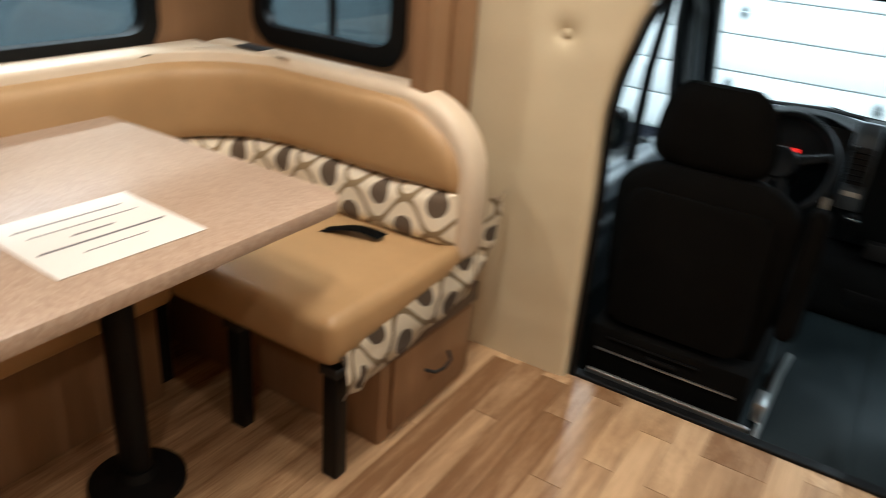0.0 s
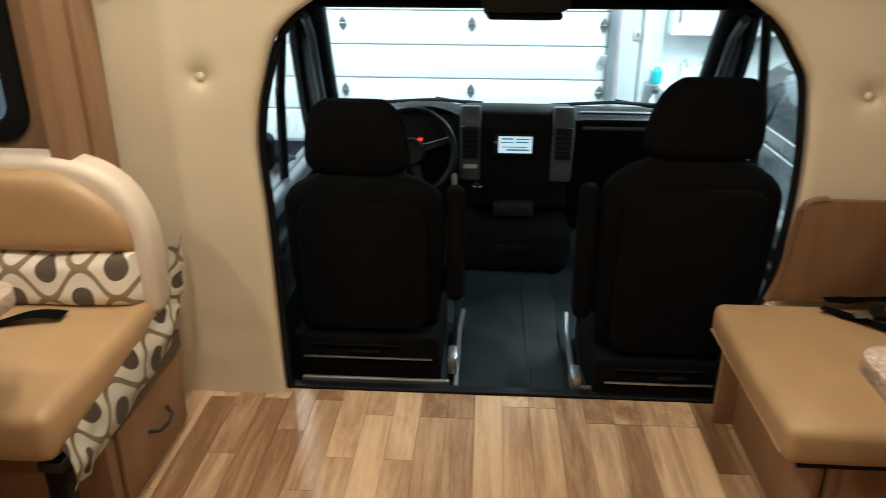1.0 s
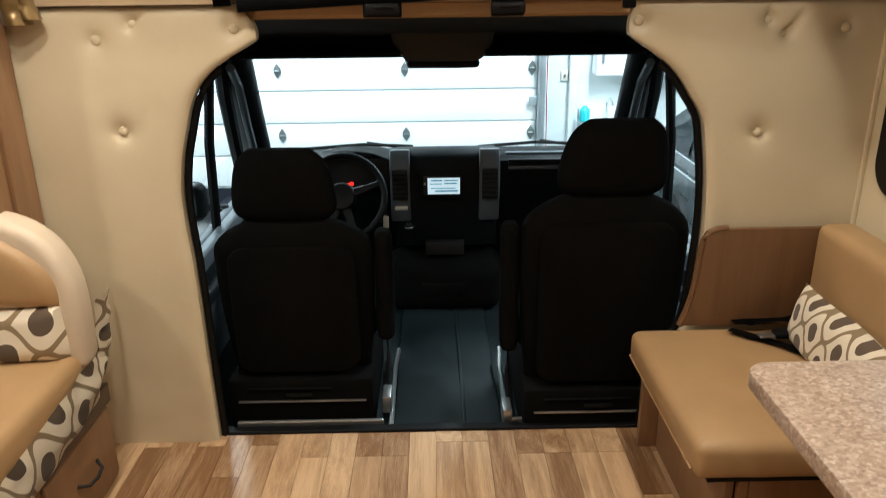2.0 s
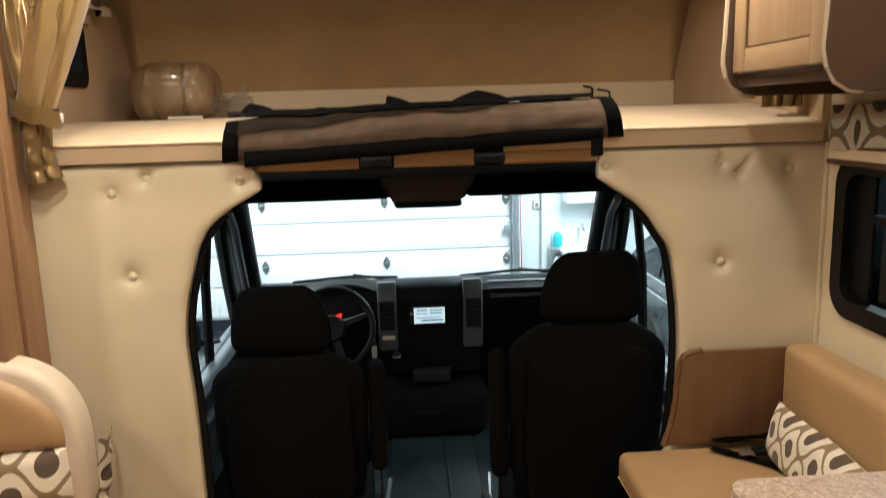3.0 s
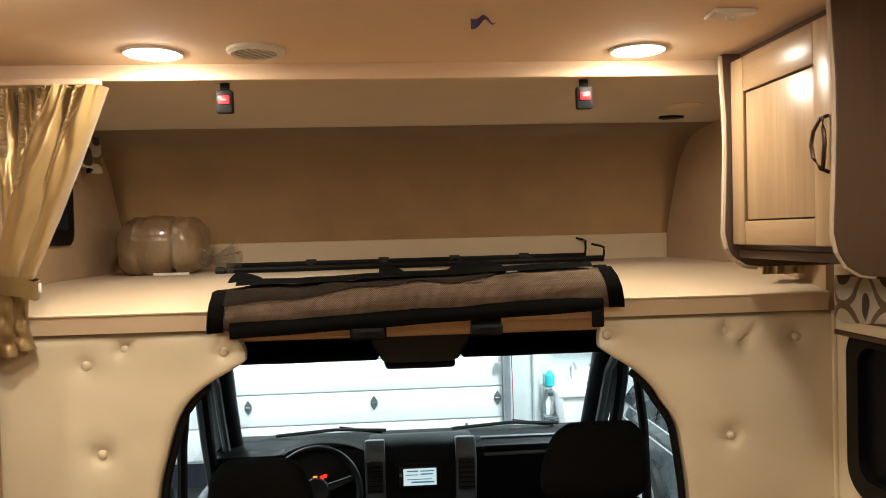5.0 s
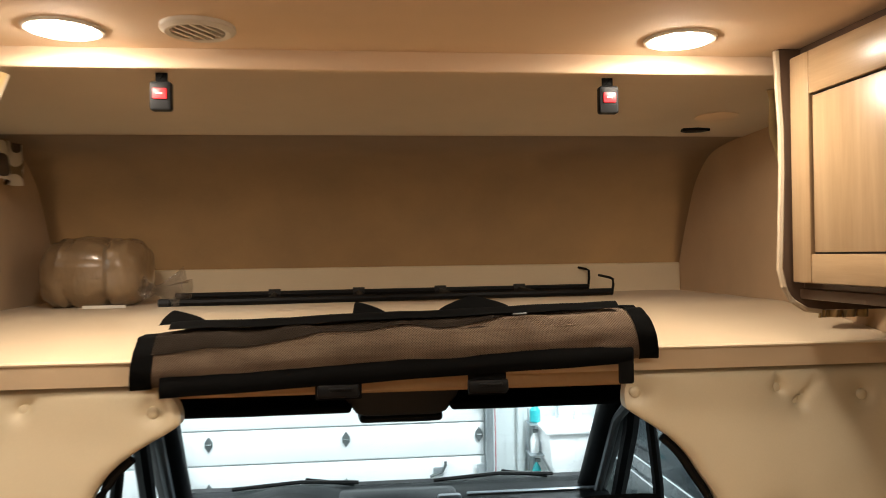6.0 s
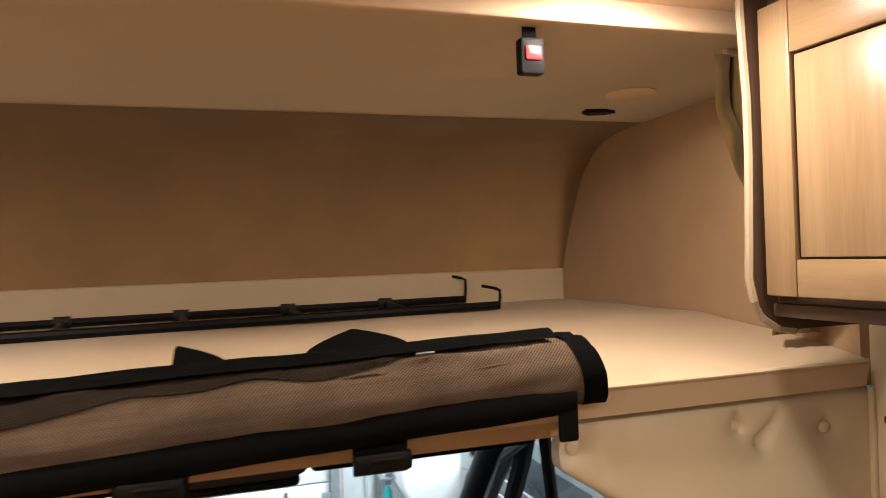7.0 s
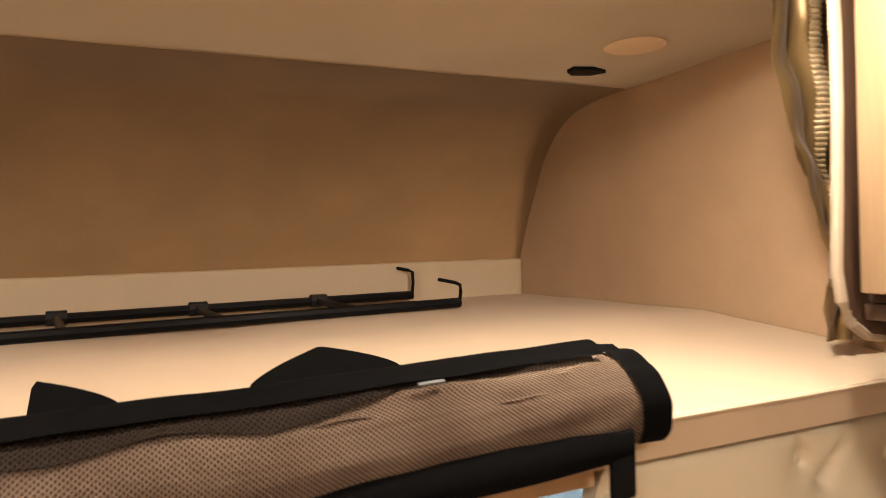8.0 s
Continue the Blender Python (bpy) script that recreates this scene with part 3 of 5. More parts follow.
def mattress(u, v):
    # section from the lower front edge, round the front, over the top to the back
    x = -1.195 + 2.415 * u
    if v < 0.2:
        y, z = -0.028 + 0.013 * (1 - v / 0.2), 1.349 + 0.052 * v / 0.2
    else:
        t = (v - 0.2) / 0.8
        y = -0.028 + 1.262 * t ** 1.3
        z = mattress_top(y) + 0.003 * noise.noise((x * 4, y * 4, 2))
    return (x, y, z)


part("cover", sheet(mattress, 90, 40), MATT, mat_ob)
part("piping", tube([(-1.19 + 2.4 * i / 60, -0.031 + 0.002 * noise.noise((i * 0.3, 0, 0)), 1.403) for i in range(61)], 0.0045, 6), PIPING, mat_ob, "raised piping along the edge")

# rolled safety net over the front of the bunk
net_ob = thing("bunk_safety_net", "rolled brown mesh safety net bound in black webbing", "net")


def roll(u, v):
    x = -0.510 + 1.070 * u + 0.050 * (0.40 - v) * max(0.0, (u - 0.78) / 0.22) - 0.030 * (0.4 - v) * max(0.0, (0.12 - u) / 0.12)
    droop = 0.034 * max(0.0, 1 - u) ** 1.2
    a = radians(-70 + 215 * v)
    rr = 0.054 + 0.006 * noise.noise((x * 4, v * 3, 0)) + 0.003 * noise.noise((x * 13, v * 9, 4))
    crumple = math.sin(math.pi * min(1, max(0, (v - 0.45) / 0.55)))
    rr += crumple * (0.007 * noise.noise((x * 9 + v * 7, v * 11, 2)) + 0.005 * abs(noise.noise((x * 22 - v * 15, v * 16, 7))))
    back = max(0, v - 0.6) / 0.4
    return (x, -0.020 - rr * math.cos(a) * 0.95 + 0.07 * back, 1.436 - droop + rr * math.sin(a) * (1.1 - 0.2 * back))


part("mesh_roll", sheet(roll, 200, 48, 0.004, (1.135, 0.26)), NETM, net_ob, "brown woven mesh")


def dark_fold(u, v):
    # doubled mesh lying over the upper half of the roll, its lower edge uneven
    uu = 0.01 + 0.92 * u
    lo = 0.53 - 0.24 * max(0.0, 0.5 - u) + 0.08 * noise.noise((u * 7, 3, 1)) + 0.14 * max(0.0, (u - 0.62) / 0.38)
    p = Vector(roll(uu, lo + (1.0 - lo) * v))
    c = Vector((p.x, -0.01, 1.42))
    return c + (p - c) * (1.07 + 0.04 * noise.noise((u * 16, v * 4, 2)))


part("doubled_mesh", sheet(dark_fold, 110, 14, 0.002, (1.0, 0.1)), NETD, net_ob, "dark doubled folds of mesh")


def end_band(u0, u1):
    def fn(u, v):
        p = Vector(roll(u0 + (u1 - u0) * u, v))
        c = Vector((p.x, -0.01, 1.42))
        q = c + (p - c) * 1.045
        return q
    return fn


part("end_binding", sheet(end_band(-0.026, 0.014), 4, 34, 0.004), BLACK, net_ob)
part("end_binding", sheet(end_band(0.984, 1.024), 4, 34, 0.004), BLACK, net_ob)


def lower_band(u, v):
    x = -0.485 + 1.02 * u
    droop = 0.034 * max(0.0, 1 - u) ** 1.2
    return (x, -0.062 - 0.012 * math.sin(v * 2.6) + 0.004 * noise.noise((x * 6, v, 1)), 1.411 + 0.009 * u - droop - 0.048 * v - 0.004 * noise.noise((x * 5, 0, 2)))


part("lower_webbing", sheet(lower_band, 60, 6, 0.003), BLACK, net_ob, "black webbing along the foot")


def binding_z(u):
    return 1.497 - 0.028 * (1 - u) + 0.004 * noise.noise((u * 5, 0.4, 3))


def upper_band(u, v):
    # flat binding along the top, tilted towards the room
    x = -0.47 + 0.985 * u
    return (x, -0.046 + 0.040 * v + 0.006 * noise.noise((x * 4, 1, 2)), binding_z(u) + 0.014 * math.sin(v * 2.2) + 0.002 * noise.noise((x * 14, v * 2, 3)))


part("upper_webbing", sheet(upper_band, 110, 6, 0.003), BLACK, net_ob, "flat black webbing along the top")


def loop(u0, u1, height, peak):
    """A tab of webbing that stands up behind the binding, highest at the share peak of its length."""
    def fn(u, v):
        uu = u0 + (u1 - u0) * u
        rise = (u / peak if u < peak else (1 - u) / (1 - peak)) ** 0.62
        x = -0.47 + 0.985 * uu
        return (x, -0.008 + 0.022 * v * rise, binding_z(uu) + 0.008 + height * rise * v)
    return fn


part("webbing_loop", sheet(loop(0.585, 0.755, 0.032, 0.48), 30, 4, 0.003), BLACK, net_ob, "black webbing loop standing up")
part("webbing_loop", sheet(loop(0.392, 0.470, 0.030, 0.08), 18, 4, 0.003), BLACK, net_ob, "black webbing loop standing up")
part("webbing_loop", sheet(loop(-0.03, 0.075, 0.030, 0.25), 18, 4, 0.003), BLACK, net_ob, "black webbing loop standing up")


def under_layer(u, v):
    x = -0.48 + 1.0 * u
    return (x, -0.060 + 0.09 * v + 0.008 * noise.noise((x * 9, v * 4, 6)), 1.464 - 0.024 * (1 - u) + 0.016 * math.sin(v * 2.6) + 0.012 * noise.noise((x * 8, v * 5, 9)))


part("folded_layer", sheet(under_layer, 90, 12, 0.002, (1.05, 0.12)), NETM, net_ob, "loose folds of mesh")
for bx, w in ((-0.115, 0.10), (0.21, 0.085)):
    part("strap", box(bx - w / 2, bx + w / 2, -0.055, -0.045, 1.312, 1.37, 0.003), BLACK, net_ob)
    bk = part("buckle", box(bx - 0.045, bx + 0.045, -0.072, -0.054, 1.318, 1.348, 0.006), PLAST, net_ob, "black plastic side-release buckle")
    part("prong", box(bx - 0.02, bx + 0.03, -0.077, -0.072, 1.335, 1.341, 0.002), PLAST, bk)
part("side_strap", outline(rounded(0.505, 0.54, 1.328, 1.41, 0.006), -0.07, -0.06), BLACK, net_ob)
part("zip_pull", tube([(0.27, -0.053, 1.488), (0.284, -0.055, 1.489), (0.30, -0.053, 1.489)], 0.0022, 6), DARKZ, net_ob, "small steel zip pull")

# folded ladder on the mattress
ladder = thing("bunk_ladder", "black metal bunk ladder lying folded on mattress", "ladder")
R1 = (Vector((-0.70, 0.80, 1.478)), Vector((0.825, 0.905, 1.482)))
R2 = (Vector((-0.73, 1.14, 1.482)), Vector((0.828, 1.20, 1.486)))
for (p, q), top in ((R1, 1.532), (R2, 1.557)):
    rail = part("rail", tube([p, p.lerp(q, 0.5), q], 0.0122, 8), PLAST, ladder)
    part("hook", tube([q, (q.x + 0.004, q.y, (q.z + top) / 2), (q.x + 0.003, q.y, top - 0.006), (q.x - 0.006, q.y + 0.01, top), (q.x - 0.035, q.y + 0.045, top + 0.008)], 0.005, 6), PLAST, rail)
    part("end_cap", tube([p + Vector((-0.012, 0, 0)), p + Vector((0.02, 0, 0))], 0.014, 8), RUBBER, rail)
for f in (0.22, 0.42, 0.62, 0.82):
    a, c = R1[0].lerp(R1[1], f), R2[0].lerp(R2[1], f)
    rung = part("rung", tube([a, c], 0.010, 8), PLAST, ladder)
    part("collar", tube([c + Vector((-0.022, 0, 0.002)), c + Vector((0.022, 0, 0.002))], 0.017, 8), RUBBER, rung)

# bedding in a plastic bag
bag = thing("bedding_bag", "beige bedding wrapped in clear plastic bag tied off", "bag")


def bundle(grow, wr):
    b = bmesh.new()
    bmesh.ops.create_uvsphere(b, u_segments=90, v_segments=56, radius=1)
    for v in b.verts:
        n = v.co.normalized()
        q = Vector([math.copysign(abs(c) ** e, c) for c, e in zip(n, (0.42, 0.7, 0.7))])
        p = Vector((q.x * (0.166 + grow), q.y * (0.16 + grow), q.z * (0.118 + grow)))
        fold = wr * (0.35 * noise.noise((p.x * 40, p.y * 14, p.z * 10)) - 1.1 * math.exp(-((p.x - 0.05) / 0.012) ** 2) - 0.7 * math.exp(-((p.x + 0.06) / 0.010) ** 2) + 0.5 * abs(noise.noise((p.x * 16, p.y * 8, p.z * 22))) + 0.8 * noise.noise((p.x * 5, 2, p.z * 5)))
        v.co = p + n * fold + Vector((-0.930, 0.92, 1.580))
        v.co.z = max(v.co.z, 1.461)
    return b


part("bedding", bundle(-0.006, 0.018), BEDDING, bag, "bedding under tight glossy film")
part("label", box(-0.93, -0.80, 0.752, 0.754, 1.468, 1.478, 0), WHITEP, bag)


def tail(u, v):
    a = 2 * math.pi * v
    r = 0.014 + 0.10 * abs(u - 0.3) ** 1.2 * (1 + 0.5 * math.sin(a * 4))
    return (-0.780 + 0.14 * u, 0.86 + r * math.cos(a), 1.53 - 0.035 * u + r * math.sin(a) + 0.006 * noise.noise((u * 9, v * 9, 1)))


tl = part("knot", sheet(tail, 16, 24), WRAP, bag, "gathered twist of clear plastic")
tl.visible_shadow = False


# curtains at the bunk opening
def curtain(name, label, panels, z_top, z_tie, z_bot, y0, seed):
    """Satin curtain of one or more swept panels: (top from, top to, tie from, tie to, folds, depth, sweep)."""
    c = thing(name, label, "curtain")
    vt = (z_top - z_tie) / (z_top - z_bot)

    def panel(a0, a1, t0, t1, folds, dy, sweep, low):
        def fn(u, v):
            v = v * (1.0 if low else vt)
            z = z_top + (z_bot - z_top) * v
            k = min(1, v / vt)
            s = k ** sweep
            x0, x1 = a0 + (t0 - a0) * s, a1 + (t1 - a1) * s
            if v > vt:
                g = (v - vt) / (1 - vt)
                x1 -= 0.024 * min(1, g * 4)
            # full folds with narrow deep creases
            ph = math.pi * folds * u + 0.7 * noise.noise((u * 2, v * 2.5, seed + dy * 90))
            amp = 0.058 * (1 - 0.5 * k) * (0.8 + 0.6 * abs(noise.noise((u * 4, 0.5, seed + 5))))
            bulge = abs(math.sin(ph)) ** 0.75
            x = x0 + (x1 - x0) * u + 0.008 * math.sin(2 * ph) * (1 - 0.5 * k)
            soft = 0.020 * noise.noise((u * 3 + v * 2, v * 5, seed + 2)) + 0.010 * noise.noise((u * 7 - v * 3, v * 9, seed + 4)) + 0.004 * noise.noise((u * 20, v * 12, seed)) * (0.3 + k)
            return (x, y0 + dy + 0.022 - amp * bulge + soft, z)
        return fn

    for i, (a0, a1, t0, t1, folds, dy, sweep) in enumerate(panels):
        fn = panel(a0, a1, t0, t1, folds, dy, sweep, i == len(panels) - 1)
        part("cloth", sheet(fn, 150, 70, 0.002), GOLD, c, "gold satin cloth in swept folds")
        for j in range(int(folds + 0.5)):
            q = (j + 0.62) / folds
            if q > 0.97:
                continue
            def braid(u, v, q=q, fn=fn):
                p = Vector(fn(q + 0.018 / abs(a1 - a0) * (u - 0.5), v * 0.62))
                return p + Vector((0, -0.004 - 0.004 * abs(math.sin(v * 130)), 0))
            part("braid", sheet(braid, 3, 240, 0.003), GOLDSEQ, c, "beaded gold braid")
    t0, t1 = panels[-1][2], panels[-1][3]

    def tie(u, v):
        a = 2 * math.pi * u
        xm, hw = (t0 + t1) / 2, abs(t1 - t0) / 2 + 0.012
        return (xm + hw * math.cos(a), y0 - 0.012 + 0.046 * math.sin(a), z_tie + 0.028 * (v - 0.5) * 2 - 0.014 * math.cos(a))
    part("tie_back", sheet(tie, 32, 4, 0.003), GOLD, c, "gold satin tie-back band")
    xs = [p[0] for p in panels] + [p[1] for p in panels]
    part("track", box(min(xs) + 0.04, max(xs) - 0.04, y0 - 0.008, y0 + 0.008, z_top + 0.004, z_top + 0.022, 0.003), CEIL, c)
    return c


def swept_curtain():
    """Satin curtain gathered on a track and drawn across to a tie-back: each fold hangs as a rounded roll of cloth."""
    c = thing("curtain", "gold satin curtain swept aside with a tie-back", "curtain")
    y0 = -0.058

    def path(p, t):
        # smooth line through a top, a middle and an end
        a, m, e = (Vector(q) for q in p)
        k = 2 * m - 0.5 * (a + e)
        return (1 - t) ** 2 * a + 2 * t * (1 - t) * k + t * t * e

    def fold(pts, widths, lift, seed):
        def fn(u, v):
            q = path(pts, v)
            w = path([(x, 0, 0) for x in widths], v).x
            a = (u - 0.5) * math.pi * 1.15
            crease = (0.13 * math.sin(a * 3 + seed + 3 * noise.noise((v * 3, seed, 0))) + 0.09 * math.sin(a * 6 + 2 * seed + 5 * noise.noise((v * 2.5, seed, 4)))) * math.sin(math.pi * min(1, v + 0.12)) ** 0.7
            pleat = 0.30 * math.cos(a * 8 + seed) * max(0, 1 - v * 4.5)
            r = w * (1 + crease + pleat + 0.10 * noise.noise((u * 3, v * 5, seed)))
            soft = 0.006 * noise.noise((u * 4, v * 5, seed + 3)) + 0.0014 * noise.noise((u * 9 + v * 6, v * 11, seed))
            return (q.x + w * math.sin(a), y0 + lift + 0.012 - r * 1.15 * math.cos(a) + soft, q.y)
        return fn

    folds = (
        (((-1.100, 2.010, 0), (-1.098, 1.84, 0), (-1.075, 1.56, 0)), (0.024, 0.034, 0.030), 0.020, 1),
        (((-1.052, 2.010, 0), (-1.052, 1.84, 0), (-1.040, 1.60, 0)), (0.016, 0.026, 0.034), 0.016, 2),
        (((-1.005, 2.010, 0), (-1.000, 1.86, 0), (-1.015, 1.66, 0)), (0.015, 0.026, 0.030), 0.012, 3),
        (((-0.958, 2.010, 0), (-0.965, 1.89, 0), (-1.000, 1.72, 0)), (0.017, 0.024, 0.028), 0.008, 4),
        (((-0.828, 2.010, 0), (-0.918, 1.76, 0), (-1.020, 1.505, 0)), (0.040, 0.034, 0.024), 0.000, 5),
        (((-0.905, 2.010, 0), (-0.978, 1.76, 0), (-1.060, 1.505, 0)), (0.034, 0.044, 0.036), -0.012, 6),
    )
    for pts, widths, lift, seed in folds:
        fn = fold(pts, widths, lift, seed)
        part("cloth", sheet(fn, 44, 90), GOLD, c, "gold satin cloth in swept folds")
        where = 0.5 if seed < 5 else 0.30

        def braid(u, v, fn=fn, where=where):
            p = Vector(fn(where + 0.13 * (u - 0.5), 0.03 + v * 0.50))
            return p + Vector((0, -0.003 - 0.004 * abs(math.sin(v * 44)), 0))
        part("braid", sheet(braid, 4, 180, 0.002), GOLDSEQ, c, "beaded gold braid")

    def lining(u, v):
        x0 = -1.122 + 0.02 * v
        x1 = -0.86 - 0.19 * v
        return (x0 + (x1 - x0) * u, y0 + 0.062 + 0.008 * math.sin(u * 40), 2.010 - 0.50 * v)
    part("lining", sheet(lining, 60, 30, 0.002), GOLD, c, "gold satin in the deep folds")
    for pts, widths, seed in ((((-1.060, 1.505, 0), (-1.066, 1.40, 0), (-1.058, 1.305, 0)), (0.030, 0.032, 0.036), 8), (((-1.024, 1.500, 0), (-1.036, 1.40, 0), (-1.022, 1.318, 0)), (0.020, 0.020, 0.026), 9)):
        part("tail", sheet(fold(pts, widths, 0.004, seed), 30, 40, 0.002), GOLD, c, "gathered satin below the tie-back")

    def tie(u, v):
        a = 2 * math.pi * u
        return (-1.040 + 0.064 * math.cos(a), y0 - 0.006 + 0.052 * math.sin(a), 1.497 + 0.050 * (v - 0.5) - 0.020 * math.cos(a) + 0.003 * math.sin(a * 5))
    part("tie_back", sheet(tie, 36, 5, 0.003), GOLD, c, "gold satin tie-back band")
    part("tie_hook", box(-0.979, -0.972, y0 - 0.006, y0 + 0.006, 1.468, 1.494, 0.002), WHITEP, c, "small pale hook")
    part("track", box(-1.10, -0.80, y0 - 0.008, y0 + 0.008, 2.014, 2.031, 0.003), CEIL, c)
    return c


swept_curtain()
curtain("curtain", "gold satin curtain bunched beside the wood cabinet", ((1.205, 0.932, 1.205, 1.095, 3.6, 0.0, 1.7),), 2.014, 1.57, 1.452, 0.068, 7)

# belt buckles hanging from the bunk ceiling
for bx in (-0.497, 0.52):
    bu = thing("belt_buckle", "black seat belt buckle with red release button", "buckle", "buckles at the bunk ceiling")
    part("strap", outline(rounded(bx - 0.013, bx + 0.013, 2.008, 2.036, 0.003), 0.024, 0.030), BLACK, bu)
    part("housing", outline(rounded(bx - 0.023, bx + 0.023, 1.948, 2.012, 0.006), 0.012, 0.036, "y", 0.004), PLAST, bu)
    bt = part("release_button", outline(rounded(bx - 0.015, bx + 0.015, 1.972, 1.996, 0.003), 0.008, 0.013, "y", 0.001), REDB, bu, "red push button")
    part("button_mark", box(bx - 0.0075, bx + 0.0065, 0.0065, 0.0082, 1.982, 1.986, 0.0005), WHITEP, bt, "pale printed mark")

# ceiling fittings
# fittings for every puck, the added unseen one at (-0.78, -0.72) too
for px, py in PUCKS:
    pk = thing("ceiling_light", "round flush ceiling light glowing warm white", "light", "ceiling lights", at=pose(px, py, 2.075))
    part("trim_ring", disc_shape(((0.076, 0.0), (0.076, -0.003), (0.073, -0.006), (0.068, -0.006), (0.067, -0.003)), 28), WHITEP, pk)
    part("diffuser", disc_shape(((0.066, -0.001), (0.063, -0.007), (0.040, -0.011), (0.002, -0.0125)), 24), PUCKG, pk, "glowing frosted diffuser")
vent = thing("ceiling_vent", "round cream ceiling air vent with slanted slats", "vent", at=pose(-0.374, -0.18, 2.075))
part("vent_rim", disc_shape(((0.072, 0.0), (0.072, -0.008), (0.062, -0.014), (0.052, -0.012), (0.05, 0.0)), 32), WHITEP, vent)
part("backing", disc_shape(((0.0495, -0.0035), (0.001, -0.004)), 24), RUBBER, vent)
for i in range(-2, 3):
    hl = math.sqrt(max(0, 0.048 ** 2 - (i * 0.0185) ** 2))
    part("slat", box(-hl, hl, i * 0.0185 - 0.0035, i * 0.0185 + 0.0035, -0.012, -0.004, 0.001), WHITEP, vent, at=pose(0, 0, 0, 0, 0, 62))
det = thing("smoke_alarm", "small cream ceiling detector plate", "alarm", at=pose(0.715, -0.49, 2.075))
part("body", box(-0.05, 0.05, -0.03, 0.03, -0.012, 0.0, 0.005), WHITEP, det)
part("knob", disc_shape(((0.012, -0.012), (0.011, -0.02), (0.001, -0.021)), 16), WHITEP, det)
rib = thing("hanging_ribbon", "purple paper ribbon hanging from the ceiling", "ribbon")
part("strip", sheet(lambda u, v: (0.14 + 0.06 * u, -0.455 - 0.02 * math.sin(u * 5), 2.072 - 0.024 * v * (1 - u) - 0.006 * math.sin(u * 9)), 14, 3, 0.001), PURPLE, rib)
cap = thing("access_plate", "flat round cream cover on the bunk ceiling", "cover", at=pose(0.985, 0.42, 2.018, -2, 0, 0))
part("disc", disc_shape(((0.062, 0.004), (0.062, -0.0010), (0.059, -0.0022), (0.002, -0.0026)), 32), CEIL, cap)
hk = thing("curtain_hook", "small dark hook plate on the bunk ceiling", "hook")
part("plate", outline(((0.955, 0.585), (1.00, 0.57), (1.045, 0.585), (1.03, 0.62), (0.985, 0.635), (0.96, 0.615)), 2.004, 2.012, "z", 0.001), PLAST, hk)

# ---- upper cabinet at the right ----
cab = thing("upper_cabinet", "maple upper cabinet with panelled door and bronze pull", "cabinet")
part("body", box(0.925, XR, -0.588, -0.10, 1.535, 2.075, 0.002), BROWNX, cab)
door = part("door", box(0.907, 0.923, -0.578, -0.108, 1.548, 2.05, 0.003), OAK, cab)
for nm, y0, y1, z0, z1, m in (("stile", -0.576, -0.505, 1.55, 2.048, OAK), ("stile", -0.178, -0.110, 1.55, 2.048, OAK), ("rail", -0.504, -0.179, 1.955, 2.048, OAKH), ("rail", -0.504, -0.179, 1.55, 1.612, OAKH)):
    part(nm, box(0.893, 0.9065, y0, y1, z0, z1, 0.003), m, door)
part("raised_panel", box(0.899, 0.9068, -0.500, -0.183, 1.616, 1.951, 0.002), OAK, door)
part("groove", box(0.9035, 0.9066, -0.5038, -0.1792, 1.6125, 1.9545, 0), RUBBER, door)
pull = part("pull", tube([(0.891, -0.563, 1.831), (0.875, -0.569, 1.826), (0.868, -0.584, 1.80), (0.866, -0.592, 1.771), (0.868, -0.584, 1.742), (0.875, -0.569, 1.716), (0.891, -0.563, 1.711), (0.878, -0.556, 1.718), (0.872, -0.540, 1.742), (0.870, -0.534, 1.771), (0.872, -0.540, 1.80), (0.878, -0.556, 1.826)], 0.0045, 8, True), mat("bronze_pull", (0.05, 0.03, 0.02), 0.35, 0.8, 0.2), door, "dark bronze eye-shaped pull")
part("bottom_rail", box(0.915, 0.945, -0.588, -0.10, 1.512, 1.5345, 0.003), BROWNX, cab)


def end_board(y0, y1):
    pts = [(XR, 2.074), (XR, 1.485), (0.97, 1.485), (0.935, 1.490), (0.905, 1.508), (0.885, 1.54), (0.876, 1.58), (0.880, 1.66), (0.885, 1.80), (0.884, 1.92), (0.878, 2.00), (0.875, 2.074)]
    return outline(pts[::-1], y0, y1, "y", 0.003)


for nm, y0, y1 in (("end_board", -0.098, -0.082), ("end_board", -0.606, -0.590)):
    eb = part(nm, end_board(y0, y1), BROWNX, cab, "grey-brown shaped end board")
    edge = [(0.876, 2.07), (0.880, 1.98), (0.885, 1.90), (0.885, 1.80), (0.880, 1.66), (0.876, 1.58), (0.885, 1.54), (0.905, 1.508), (0.935, 1.490), (0.97, 1.485)]
    part("edge_band", tube([(x - 0.001, (y0 + y1) / 2, z) for x, z in edge], 0.0085 if y0 > -0.2 else 0.0055, 8), EDGE, eb, "pale edge banding")


